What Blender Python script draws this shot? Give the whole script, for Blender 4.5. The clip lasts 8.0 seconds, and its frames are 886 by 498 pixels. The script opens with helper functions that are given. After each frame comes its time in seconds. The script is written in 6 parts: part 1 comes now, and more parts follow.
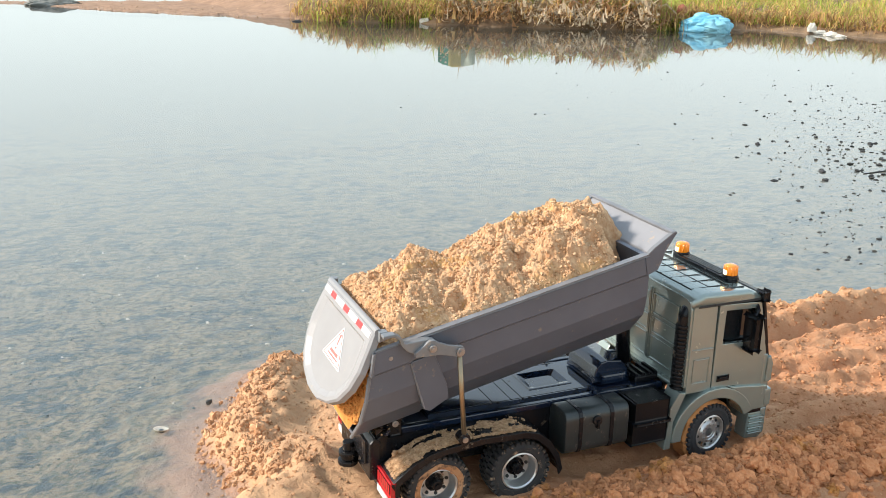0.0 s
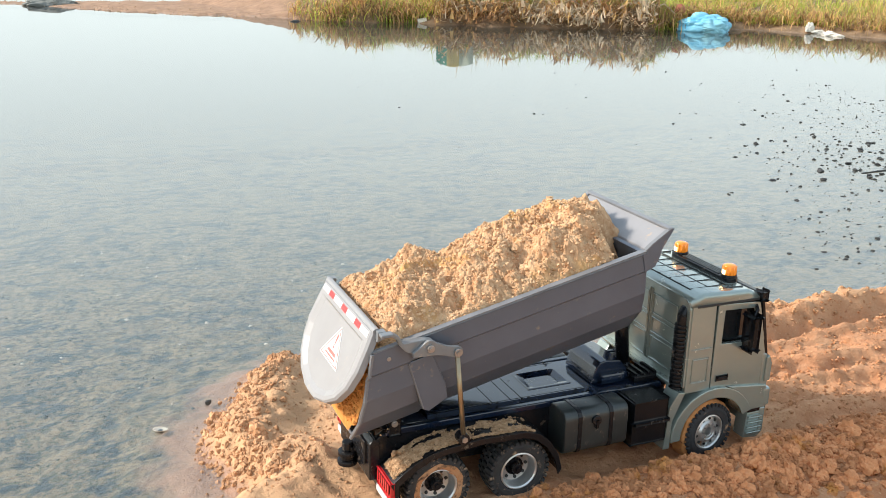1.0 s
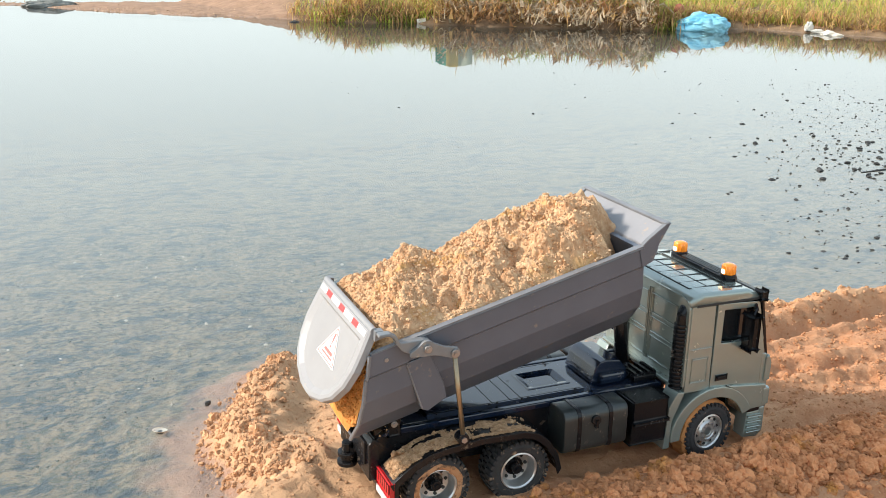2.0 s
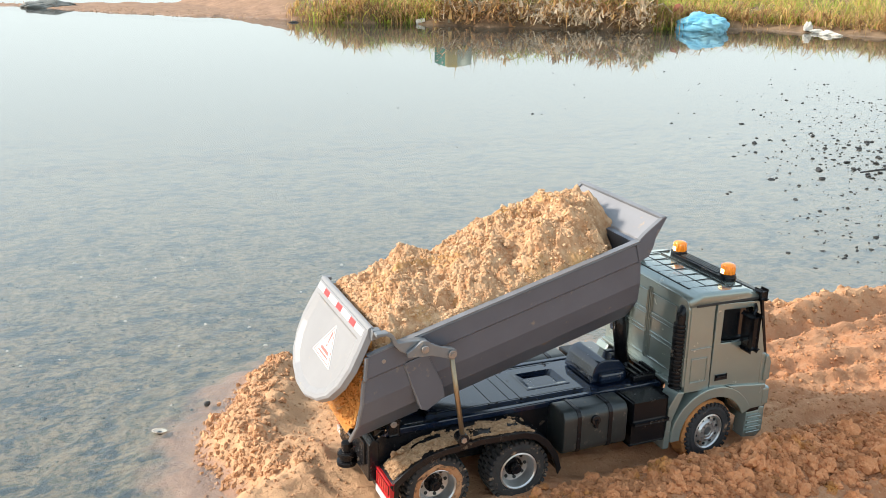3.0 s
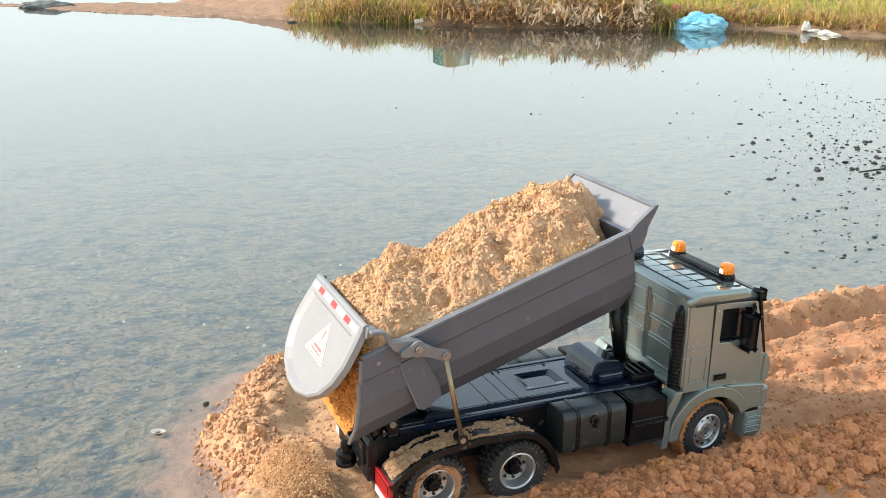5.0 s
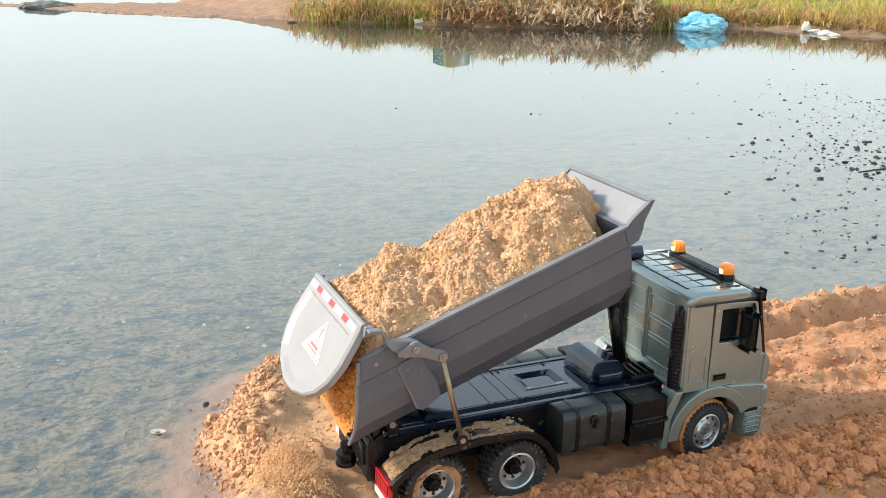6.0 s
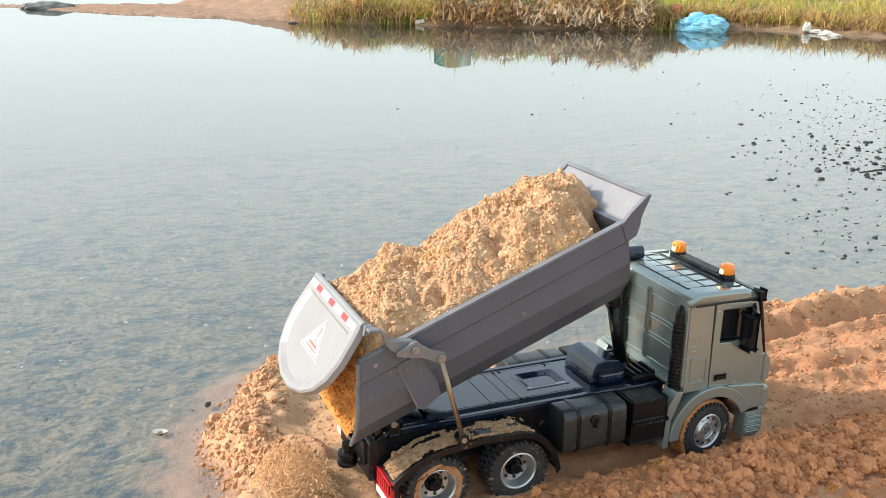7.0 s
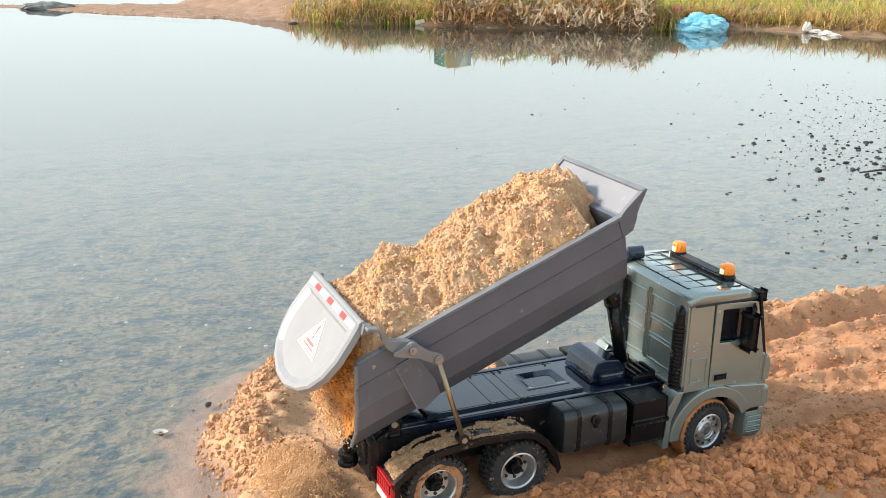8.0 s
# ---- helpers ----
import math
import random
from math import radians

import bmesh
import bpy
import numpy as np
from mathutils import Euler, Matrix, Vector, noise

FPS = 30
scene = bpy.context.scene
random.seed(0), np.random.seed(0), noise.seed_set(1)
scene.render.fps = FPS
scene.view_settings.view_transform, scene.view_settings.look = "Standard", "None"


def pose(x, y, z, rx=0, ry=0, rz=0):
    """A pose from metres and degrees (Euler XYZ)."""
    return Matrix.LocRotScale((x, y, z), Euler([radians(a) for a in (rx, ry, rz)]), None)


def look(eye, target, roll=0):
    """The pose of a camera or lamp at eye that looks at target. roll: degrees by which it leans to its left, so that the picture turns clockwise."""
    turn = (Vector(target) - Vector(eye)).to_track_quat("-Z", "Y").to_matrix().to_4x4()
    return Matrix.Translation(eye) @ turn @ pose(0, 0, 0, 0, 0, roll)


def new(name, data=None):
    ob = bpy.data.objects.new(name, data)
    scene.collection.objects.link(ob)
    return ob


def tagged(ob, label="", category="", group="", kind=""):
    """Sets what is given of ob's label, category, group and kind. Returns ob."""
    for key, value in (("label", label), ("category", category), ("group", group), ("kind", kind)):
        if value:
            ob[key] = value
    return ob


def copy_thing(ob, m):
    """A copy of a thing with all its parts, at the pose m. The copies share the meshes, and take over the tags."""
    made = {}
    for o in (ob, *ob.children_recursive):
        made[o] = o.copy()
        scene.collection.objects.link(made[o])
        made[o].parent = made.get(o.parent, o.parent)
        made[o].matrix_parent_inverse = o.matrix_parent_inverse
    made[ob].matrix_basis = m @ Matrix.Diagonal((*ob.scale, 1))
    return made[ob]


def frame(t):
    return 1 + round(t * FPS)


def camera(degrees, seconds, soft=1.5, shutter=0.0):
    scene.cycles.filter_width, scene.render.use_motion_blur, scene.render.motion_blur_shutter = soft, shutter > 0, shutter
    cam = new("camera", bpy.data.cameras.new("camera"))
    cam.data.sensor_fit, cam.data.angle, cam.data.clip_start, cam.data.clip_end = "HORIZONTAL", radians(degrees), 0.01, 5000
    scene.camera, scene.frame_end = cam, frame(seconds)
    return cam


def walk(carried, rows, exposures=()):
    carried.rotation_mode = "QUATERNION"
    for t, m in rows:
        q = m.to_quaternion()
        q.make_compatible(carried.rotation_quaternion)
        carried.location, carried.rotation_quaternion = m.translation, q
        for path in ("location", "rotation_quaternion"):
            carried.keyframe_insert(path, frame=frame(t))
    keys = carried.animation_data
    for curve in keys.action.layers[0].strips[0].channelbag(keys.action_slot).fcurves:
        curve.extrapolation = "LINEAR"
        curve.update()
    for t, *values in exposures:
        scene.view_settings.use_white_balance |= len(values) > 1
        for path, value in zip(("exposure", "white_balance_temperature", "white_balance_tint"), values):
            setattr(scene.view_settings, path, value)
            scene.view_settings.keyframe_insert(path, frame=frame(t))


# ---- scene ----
C = 0.01  # the plan below is in centimetres

# ---------------------------------------------------------------- camera
cam = camera(49.0, 8.0, soft=0.5, shutter=0.5)


def aim(yaw, pitch, roll, x, y, z):
    """A camera pose from degrees and centimetres."""
    a, b = radians(yaw), radians(pitch)
    eye = Vector((x, y, z)) * C
    return look(eye, eye + Vector((math.cos(b) * math.cos(a), math.cos(b) * math.sin(a), math.sin(b))), roll)


walk(cam, [
    (0.0, aim(66.938, -17.599, 1.366, -26.66, -68.71, 44.15)),
    (0.5, aim(66.871, -17.607, 1.346, -26.72, -68.73, 44.19)),
    (1.0, aim(66.838, -17.608, 1.325, -26.73, -68.72, 44.19)),
    (1.5, aim(66.830, -17.605, 1.262, -26.71, -68.73, 44.19)),
    (3.0, aim(66.788, -17.580, 1.138, -26.67, -68.71, 44.17)),
    (3.5, aim(66.765, -17.573, 1.135, -26.66, -68.66, 44.14)),
    (4.0, aim(66.722, -17.570, 1.124, -26.69, -68.64, 44.13)),
    (4.5, aim(66.706, -17.575, 1.112, -26.69, -68.67, 44.16)),
    (5.8, aim(66.690, -17.574, 1.113, -26.69, -68.69, 44.18)),
    (6.1, aim(66.700, -17.566, 1.100, -26.70, -68.75, 44.20)),
    (6.5, aim(66.775, -17.543, 1.072, -26.75, -68.93, 44.25)),
    (7.0, aim(66.772, -17.540, 1.068, -26.79, -68.94, 44.25)),
    (7.5, aim(66.771, -17.533, 1.058, -26.80, -68.94, 44.25)),
    (8.0, aim(66.775, -17.533, 1.047, -26.82, -68.96, 44.26)),
])

# ---------------------------------------------------------------- light
SUN = Vector((-0.77, 0.38, 0.50)).normalized()
world = bpy.data.worlds.new("sky")
scene.world = world
world.use_nodes = True
wn = world.node_tree
sky = wn.nodes.new("ShaderNodeTexSky")
sky.sky_type = "NISHITA"
sky.sun_disc = False
sky.sun_elevation = math.asin(SUN.z)
sky.sun_rotation = math.atan2(SUN.x, SUN.y)
sky.air_density, sky.dust_density, sky.ozone_density = 1.0, 2.0, 2.0
# haze whitens the sky towards the horizon
ray_dir = wn.nodes.new("ShaderNodeTexCoord")
height = wn.nodes.new("ShaderNodeSeparateXYZ")
wn.links.new(ray_dir.outputs["Generated"], height.inputs[0])
fade = wn.nodes.new("ShaderNodeMapRange")
fade.interpolation_type = "SMOOTHSTEP"
for k, value in enumerate((0.08, 0.60, 0.93, 0.36)):
    fade.inputs[k + 1].default_value = value
wn.links.new(height.outputs[2], fade.inputs[0])
haze = wn.nodes.new("ShaderNodeMix")
haze.data_type = "RGBA"
blue = wn.nodes.new("ShaderNodeMix")
blue.data_type = "RGBA"
blue.inputs[0].default_value = 0.5
blue.inputs[7].default_value = (1.9, 3.0, 4.3, 1)
wn.links.new(sky.outputs[0], blue.inputs[6])
wn.links.new(fade.outputs[0], haze.inputs[0])
wn.links.new(blue.outputs[2], haze.inputs[6])
haze.inputs[7].default_value = (4.7, 5.2, 5.15, 1)
wn.links.new(haze.outputs[2], wn.nodes["Background"].inputs[0])
wn.nodes["Background"].inputs[1].default_value = 0.13

sun = new("sun", bpy.data.lights.new("sun", "SUN"))
sun.data.energy, sun.data.angle, sun.data.color = 2.8, radians(9.0), (1.0, 0.90, 0.79)
sun.matrix_world = look(SUN * 5, (0, 0, 0))
scene.view_settings.exposure = 1.16


# ---------------------------------------------------------------- materials
def mat(name, color, rough=0.6, metal=0.0, color2=None, scale=40.0, bump=0.0, bump_scale=200.0, spec=0.5,
        detail=6.0, wear=None, wear_amount=0.5, wear_scale=60.0, emit=0.0, coat=0.0, vary=0.0, big=None):
    """A surface: two tones mixed by noise, specks of dirt or wear, fine relief. scale: per metre."""
    m = bpy.data.materials.new(name)
    m.use_nodes = True
    nt = m.node_tree
    p = nt.nodes["Principled BSDF"]
    L = nt.links.new
    co = nt.nodes.new("ShaderNodeTexCoord").outputs["Object"]

    def noise_at(s, d=detail, r=0.6):
        n = nt.nodes.new("ShaderNodeTexNoise")
        n.inputs["Scale"].default_value, n.inputs["Detail"].default_value, n.inputs["Roughness"].default_value = s, d, r
        L(co, n.inputs["Vector"])
        return n.outputs[0]

    def ramp(src, lo, hi):
        n = nt.nodes.new("ShaderNodeMapRange")
        n.inputs[1].default_value, n.inputs[2].default_value = lo, hi
        L(src, n.inputs[0])
        return n.outputs[0]

    def mix(f, a, b):
        n = nt.nodes.new("ShaderNodeMix")
        n.data_type = "RGBA"
        for sock, val in ((n.inputs[0], f), (n.inputs[6], a), (n.inputs[7], b)):
            if isinstance(val, (int, float)):
                sock.default_value = val
            elif isinstance(val, tuple):
                sock.default_value = (*val, 1)
            else:
                L(val, sock)
        return n.outputs[2]

    col = color
    if color2:
        col = mix(ramp(noise_at(scale), 0.35, 0.65), col, color2)
    if big:
        col = mix(ramp(noise_at(big[1], 4), big[2], big[3]), col, big[0])
    if vary:
        geo = nt.nodes.new("ShaderNodeNewGeometry").outputs["Random Per Island"]
        hsv = nt.nodes.new("ShaderNodeHueSaturation")
        mr = nt.nodes.new("ShaderNodeMapRange")
        mr.inputs[3].default_value, mr.inputs[4].default_value = 1 - vary, 1 + vary
        L(geo, mr.inputs[0])
        L(mr.outputs[0], hsv.inputs["Value"])
        if isinstance(col, tuple):
            hsv.inputs["Color"].default_value = (*col, 1)
        else:
            L(col, hsv.inputs["Color"])
        col = hsv.outputs[0]
    rgh = None
    if wear:
        f = ramp(noise_at(wear_scale, 8, 0.7), 0.62 - 0.25 * wear_amount, 0.72 - 0.2 * wear_amount)
        col = mix(f, col, wear)
        n = nt.nodes.new("ShaderNodeMapRange")
        n.inputs[3].default_value, n.inputs[4].default_value = rough, 0.85
        L(f, n.inputs[0])
        rgh = n.outputs[0]
    if isinstance(col, tuple):
        p.inputs["Base Color"].default_value = (*col, 1)
    else:
        L(col, p.inputs["Base Color"])
    p.inputs["Roughness"].default_value = rough
    if rgh is not None:
        L(rgh, p.inputs["Roughness"])
    p.inputs["Metallic"].default_value = metal
    p.inputs["Specular IOR Level"].default_value = spec
    p.inputs["Coat Weight"].default_value = coat
    if bump:
        b = nt.nodes.new("ShaderNodeBump")
        b.inputs["Strength"].default_value, b.inputs["Distance"].default_value = bump, 0.3 / bump_scale
        L(noise_at(bump_scale, 5), b.inputs["Height"])
        L(b.outputs[0], p.inputs["Normal"])
    if emit:
        p.inputs["Emission Color"].default_value = (*color, 1)
        p.inputs["Emission Strength"].default_value = emit
    return m


# second tone puts reddish shadow among the crumbs into the colour
SAND = mat("dry_sand", (0.60, 0.40, 0.238), 0.95, 0, (0.40, 0.21, 0.105), 120, 1.0, 420, 0.12, big=((0.52, 0.29, 0.10), 24, 0.54, 0.72))
SAND_IN = mat("damp_orange_sand", (0.64, 0.29, 0.08), 0.95, 0, (0.46, 0.18, 0.045), 90, 0.9, 900, 0.15)
CLOD = mat("sand_clod", (0.52, 0.305, 0.17), 0.95, 0, (0.40, 0.21, 0.105), 70, 0.9, 700, 0.15, vary=0.22)
RIDGECLOD = mat("damp_red_clod", (0.55, 0.25, 0.115), 0.9, 0, (0.40, 0.165, 0.07), 60, 1.0, 500, 0.2, vary=0.28, big=((0.50, 0.22, 0.06), 30, 0.56, 0.68))
TRACKCLOD = mat("track_crumb", (0.48, 0.245, 0.128), 0.95, 0, (0.38, 0.18, 0.085), 70, 0.9, 700, 0.15, vary=0.2)
LOADCLOD = mat("load_clod", (0.61, 0.41, 0.248), 0.95, 0, (0.45, 0.26, 0.135), 80, 0.8, 800, 0.15, vary=0.2)
DARKROCK = mat("dark_clod", (0.018, 0.019, 0.022), 0.75, 0, (0.04, 0.038, 0.032), 60, 0.6, 200, vary=0.3)
BEDGREY = mat("grey_bed_paint", (0.112, 0.128, 0.158), 0.34, 0.2, (0.098, 0.113, 0.141), 30, 0.05, 400, wear=(0.30, 0.24, 0.19), wear_amount=0.02, wear_scale=70)
BEDEDGE = mat("light_edge_grey", (0.20, 0.205, 0.215), 0.4, 0.1, (0.15, 0.155, 0.165), 50)
GATEGREY = mat("light_grey_gate_paint", (0.27, 0.265, 0.265), 0.40, 0, (0.245, 0.24, 0.24), 20, 0.03, 300, wear=(0.42, 0.36, 0.29), wear_amount=0.02, wear_scale=50)
GATEIN = mat("grey_inner_paint", (0.24, 0.24, 0.25), 0.45, 0, (0.21, 0.21, 0.22), 30, 0.03, 300, wear=(0.45, 0.33, 0.22), wear_amount=0.08, wear_scale=60)
BLACK = mat("black_plastic", (0.005, 0.006, 0.008), 0.27, 0, (0.010, 0.010, 0.011), 60, 0.05, 300, spec=0.3, wear=(0.20, 0.14, 0.09), wear_amount=0.05, wear_scale=90)
DECK = mat("glossy_blue_black_deck", (0.004, 0.010, 0.025), 0.10, 0, (0.006, 0.013, 0.031), 40, 0.02, 200, spec=0.5, coat=0.45, wear=(0.14, 0.11, 0.09), wear_amount=0.03, wear_scale=110)
CABGREY = mat("grey_green_cab_paint", (0.28, 0.335, 0.305), 0.24, 0.5, (0.255, 0.305, 0.28), 30, 0.02, 300, coat=1.0, wear=(0.30, 0.24, 0.18), wear_amount=0.02, wear_scale=45)
# dark joints, and painted shade for the rim holes and cab interior
SEAMSHADE = mat("dark_joint_and_shade", (0.02, 0.022, 0.022), 0.7)
SILVER = mat("silver_rim", (0.62, 0.62, 0.61), 0.32, 0.8, (0.5, 0.49, 0.47), 80, wear=(0.40, 0.24, 0.13), wear_amount=0.12, wear_scale=70)
TYRE = mat("muddy_tyre", (0.018, 0.018, 0.019), 0.8, 0, (0.03, 0.028, 0.026), 60, 0.3, 400, wear=(0.40, 0.27, 0.17), wear_amount=0.22, wear_scale=150)
TYREF = mat("front_tyre_rubber", (0.016, 0.017, 0.019), 0.75, 0, (0.028, 0.028, 0.03), 60, 0.2, 400, wear=(0.36, 0.21, 0.12), wear_amount=0.10, wear_scale=75)
MUD = mat("orange_mud", (0.38, 0.175, 0.075), 0.9, 0, (0.42, 0.24, 0.13), 90, 0.9, 500, 0.2, wear=(0.03, 0.025, 0.02), wear_amount=0.48, wear_scale=120)
WETMUD = mat("fresh_orange_mud", (0.50, 0.23, 0.085), 0.9, 0, (0.42, 0.18, 0.065), 90, 0.9, 500, 0.2, wear=(0.04, 0.028, 0.02), wear_amount=0.28, wear_scale=110)
STEEL = mat("dull_steel", (0.42, 0.42, 0.42), 0.35, 0.85, (0.3, 0.3, 0.3), 90)
LEVER = mat("grey_lever_paint", (0.22, 0.23, 0.235), 0.4, 0.3, (0.18, 0.19, 0.2), 60, wear=(0.45, 0.36, 0.26), wear_amount=0.1, wear_scale=90)
BRONZE = mat("brass_rod", (0.36, 0.29, 0.19), 0.3, 0.8, (0.28, 0.22, 0.15), 60)
RED = mat("red_lens", (0.55, 0.02, 0.025), 0.25, 0, (0.45, 0.015, 0.02), 60, coat=0.5)
REDTAPE = mat("red_tape", (0.60, 0.03, 0.03), 0.45)
WHITE = mat("white_tape", (0.62, 0.61, 0.60), 0.45, 0, (0.57, 0.56, 0.55), 60)
TEXTRED = mat("red_print", (0.55, 0.12, 0.10), 0.5)
AMBER = mat("amber_lens", (0.85, 0.26, 0.015), 0.2, 0, (0.75, 0.2, 0.01), 60, coat=0.6, emit=0.12)
LAMPGLOW = mat("lit_lamp", (1.0, 0.72, 0.35), 0.4, emit=2.0)
GLASS = mat("dark_window_glass", (0.012, 0.014, 0.016), 0.06, 0, (0.016, 0.018, 0.02), 20, coat=0.4)
TANK = mat("dark_grey_tank", (0.042, 0.048, 0.047), 0.30, 0.3, (0.032, 0.037, 0.037), 40, 0.05, 300, wear=(0.22, 0.18, 0.14), wear_amount=0.10, wear_scale=140)
FENDERSAND = mat("fender_sand", (0.52, 0.34, 0.20), 0.95, 0, (0.30, 0.17, 0.085), 220, 1.0, 600, 0.15, vary=0.2, wear=(0.03, 0.025, 0.02), wear_amount=0.16, wear_scale=260)


# ---------------------------------------------------------------- mesh helpers (centimetres)
def part(name, bm, material, parent=None, label="", smooth=False, data=None):
    """Links a bmesh, in centimetres, as one mesh object under a thing."""
    if data is None:
        data = bpy.data.meshes.new(name)
        bmesh.ops.recalc_face_normals(bm, faces=bm.faces)
        bmesh.ops.scale(bm, vec=(C, C, C), verts=bm.verts)
        bm.to_mesh(data)
        bm.free()
        data.materials.append(material)
        for f in data.polygons:
            f.use_smooth = smooth
    ob = new(name, data)
    ob.parent = parent
    return tagged(ob, label)


def thing(name, label, category, m=None, group=""):
    ob = new(name)
    ob.empty_display_size = 0.02
    if m is not None:
        ob.matrix_basis = m
    return tagged(ob, label, category, group)


def bev(bm, edges, w, seg=2):
    bmesh.ops.bevel(bm, geom=list(edges), offset=w, segments=seg, affect="EDGES", profile=0.6, clamp_overlap=True)


def box(bm, x0, x1, y0, y1, z0, z1, b=0.0, seg=2):
    t = bmesh.new()
    bmesh.ops.create_cube(t, size=1)
    for v in t.verts:
        v.co = ((x0 + x1) / 2 + v.co.x * (x1 - x0), (y0 + y1) / 2 + v.co.y * (y1 - y0), (z0 + z1) / 2 + v.co.z * (z1 - z0))
    if b:
        bev(t, t.edges, b, seg)
    join(bm, t)
    return bm


def join(bm, t, m=None):
    """Adds the bmesh t to bm and frees it."""
    if m is not None:
        bmesh.ops.transform(t, matrix=m, verts=t.verts)
    new_v = [bm.verts.new(v.co) for v in t.verts]
    t.verts.index_update()
    for f in t.faces:
        try:
            bm.faces.new([new_v[v.index] for v in f.verts])
        except ValueError:
            pass
    t.free()
    return bm


def prism(bm, pts, y0, y1, b=0.0, seg=2):
    """A closed outline in (x, z), extruded from y0 to y1."""
    t = bmesh.new()
    a = [t.verts.new((x, y0, z)) for x, z in pts]
    c = [t.verts.new((x, y1, z)) for x, z in pts]
    t.faces.new(a)
    t.faces.new(c[::-1])
    n = len(pts)
    for i in range(n):
        t.faces.new((a[i], c[i], c[(i + 1) % n], a[(i + 1) % n]))
    bmesh.ops.recalc_face_normals(t, faces=t.faces)
    if b:
        bev(t, t.edges, b, seg)
    return join(bm, t)


def tube(bm, p0, p1, r0, r1=None, n=16, cap=True, b=0.0):
    r1 = r0 if r1 is None else r1
    p0, p1 = Vector(p0), Vector(p1)
    t = bmesh.new()
    bmesh.ops.create_cone(t, cap_ends=cap, segments=n, radius1=r0, radius2=r1, depth=(p1 - p0).length)
    if b:
        bev(t, [e for e in t.edges if len(e.link_faces) == 2 and any(len(f.verts) > 4 for f in e.link_faces)], b)
    q = (p1 - p0).to_track_quat("Z", "Y").to_matrix().to_4x4()
    return join(bm, t, Matrix.Translation((p0 + p1) / 2) @ q)


def lathe(bm, prof, n=40, m=None, ring_only=False):
    """Turns a profile of (radius, y) round the y axis; ring_only: the profile closes on itself."""
    t = bmesh.new()
    rings = []
    for r, y in prof:
        rings.append([t.verts.new((r * math.cos(2 * math.pi * k / n), y, r * math.sin(2 * math.pi * k / n))) for k in range(n)])
    for a, c in zip(rings, rings[1:] + (rings[:1] if ring_only else [])):
        for k in range(n):
            t.faces.new((a[k], a[(k + 1) % n], c[(k + 1) % n], c[k]))
    if not ring_only:
        for ring in (rings[0], rings[-1]):
            t.faces.new(ring)
    return join(bm, t, m)


def sweep(bm, pts, r, n=8):
    """A round bar along points."""
    for a, c in zip(pts, pts[1:]):
        tube(bm, a, c, r, n=n)
    for p in pts[1:-1]:
        t = bmesh.new()
        bmesh.ops.create_icosphere(t, subdivisions=1, radius=r)
        join(bm, t, Matrix.Translation(p))
    return bm


def hashed(ix, iy, seed):
    h = np.sin(ix * 127.1 + iy * 311.7 + seed * 74.7) * 43758.5453
    return h - np.floor(h)


def vnoise(x, y, seed=0):
    """Smooth noise from 0 to 1 over arrays."""
    ix, iy = np.floor(x), np.floor(y)
    fx, fy = x - ix, y - iy
    fx, fy = fx * fx * (3 - 2 * fx), fy * fy * (3 - 2 * fy)
    a, b = hashed(ix, iy, seed), hashed(ix + 1, iy, seed)
    c, d = hashed(ix, iy + 1, seed), hashed(ix + 1, iy + 1, seed)
    return (a * (1 - fx) + b * fx) * (1 - fy) + (c * (1 - fx) + d * fx) * fy


def fbm(x, y, octaves=4, seed=0):
    out, amp, tot = 0 * x, 1.0, 0.0
    for k in range(octaves):
        out = out + amp * vnoise(x * 2 ** k, y * 2 ** k, seed + k)
        tot, amp = tot + amp, amp * 0.5
    return out / tot


def billow(x, y, seed=0):
    """Rounded lumps: high in the middle of each cell, creased between them."""
    ix, iy = np.floor(x), np.floor(y)
    best = np.full(np.shape(x), 9.0)
    for dx in (-1, 0, 1):
        for dy in (-1, 0, 1):
            px = ix + dx + hashed(ix + dx, iy + dy, seed)
            py = iy + dy + hashed(ix + dx, iy + dy, seed + 5)
            best = np.minimum(best, (px - x) ** 2 + (py - y) ** 2)
    return np.sqrt(np.maximum(0, 1 - best))


def sheet(name, xs, ys, z, material, smooth=True, keep=None):
    """A height field over the grid xs, ys (centimetres); keep: where it has faces."""
    nx, ny = len(xs), len(ys)
    X, Y = np.meshgrid(xs, ys)
    co = np.stack([X.ravel(), Y.ravel(), z.ravel()], 1) * C
    i = np.arange((nx - 1) * (ny - 1))
    r, c = i // (nx - 1), i % (nx - 1)
    a = r * nx + c
    quads = np.stack([a, a + 1, a + nx + 1, a + nx], 1)
    if keep is not None:
        quads = quads[keep.ravel()[quads].all(axis=1)]
    me = bpy.data.meshes.new(name)
    me.from_pydata(co.tolist(), [], quads.tolist())
    me.materials.append(material)
    me.polygons.foreach_set("use_smooth", np.full(len(quads), smooth))
    return new(name, me)


def lump_shape(sub, seed):
    t = bmesh.new()
    bmesh.ops.create_icosphere(t, subdivisions=sub, radius=1)
    for v in t.verts:
        n = noise.noise(v.co * 1.3 + Vector((seed * 7.3, 1, 2))) * 0.6 + abs(noise.noise(v.co * 2.6 + Vector((seed, 5, seed)))) * 0.5 - 0.15
        n += noise.noise(v.co * 6.1 + Vector((seed, 2, 3))) * 0.16
        v.co *= 1 + n
        v.co.z *= 0.8
    v = np.array([p.co[:] for p in t.verts])
    f = np.array([[p.index for p in q.verts] for q in t.faces])
    t.free()
    return v, f


LUMPS = {s: [lump_shape(s, k) for k in range(8)] for s in (1, 2, 3)}


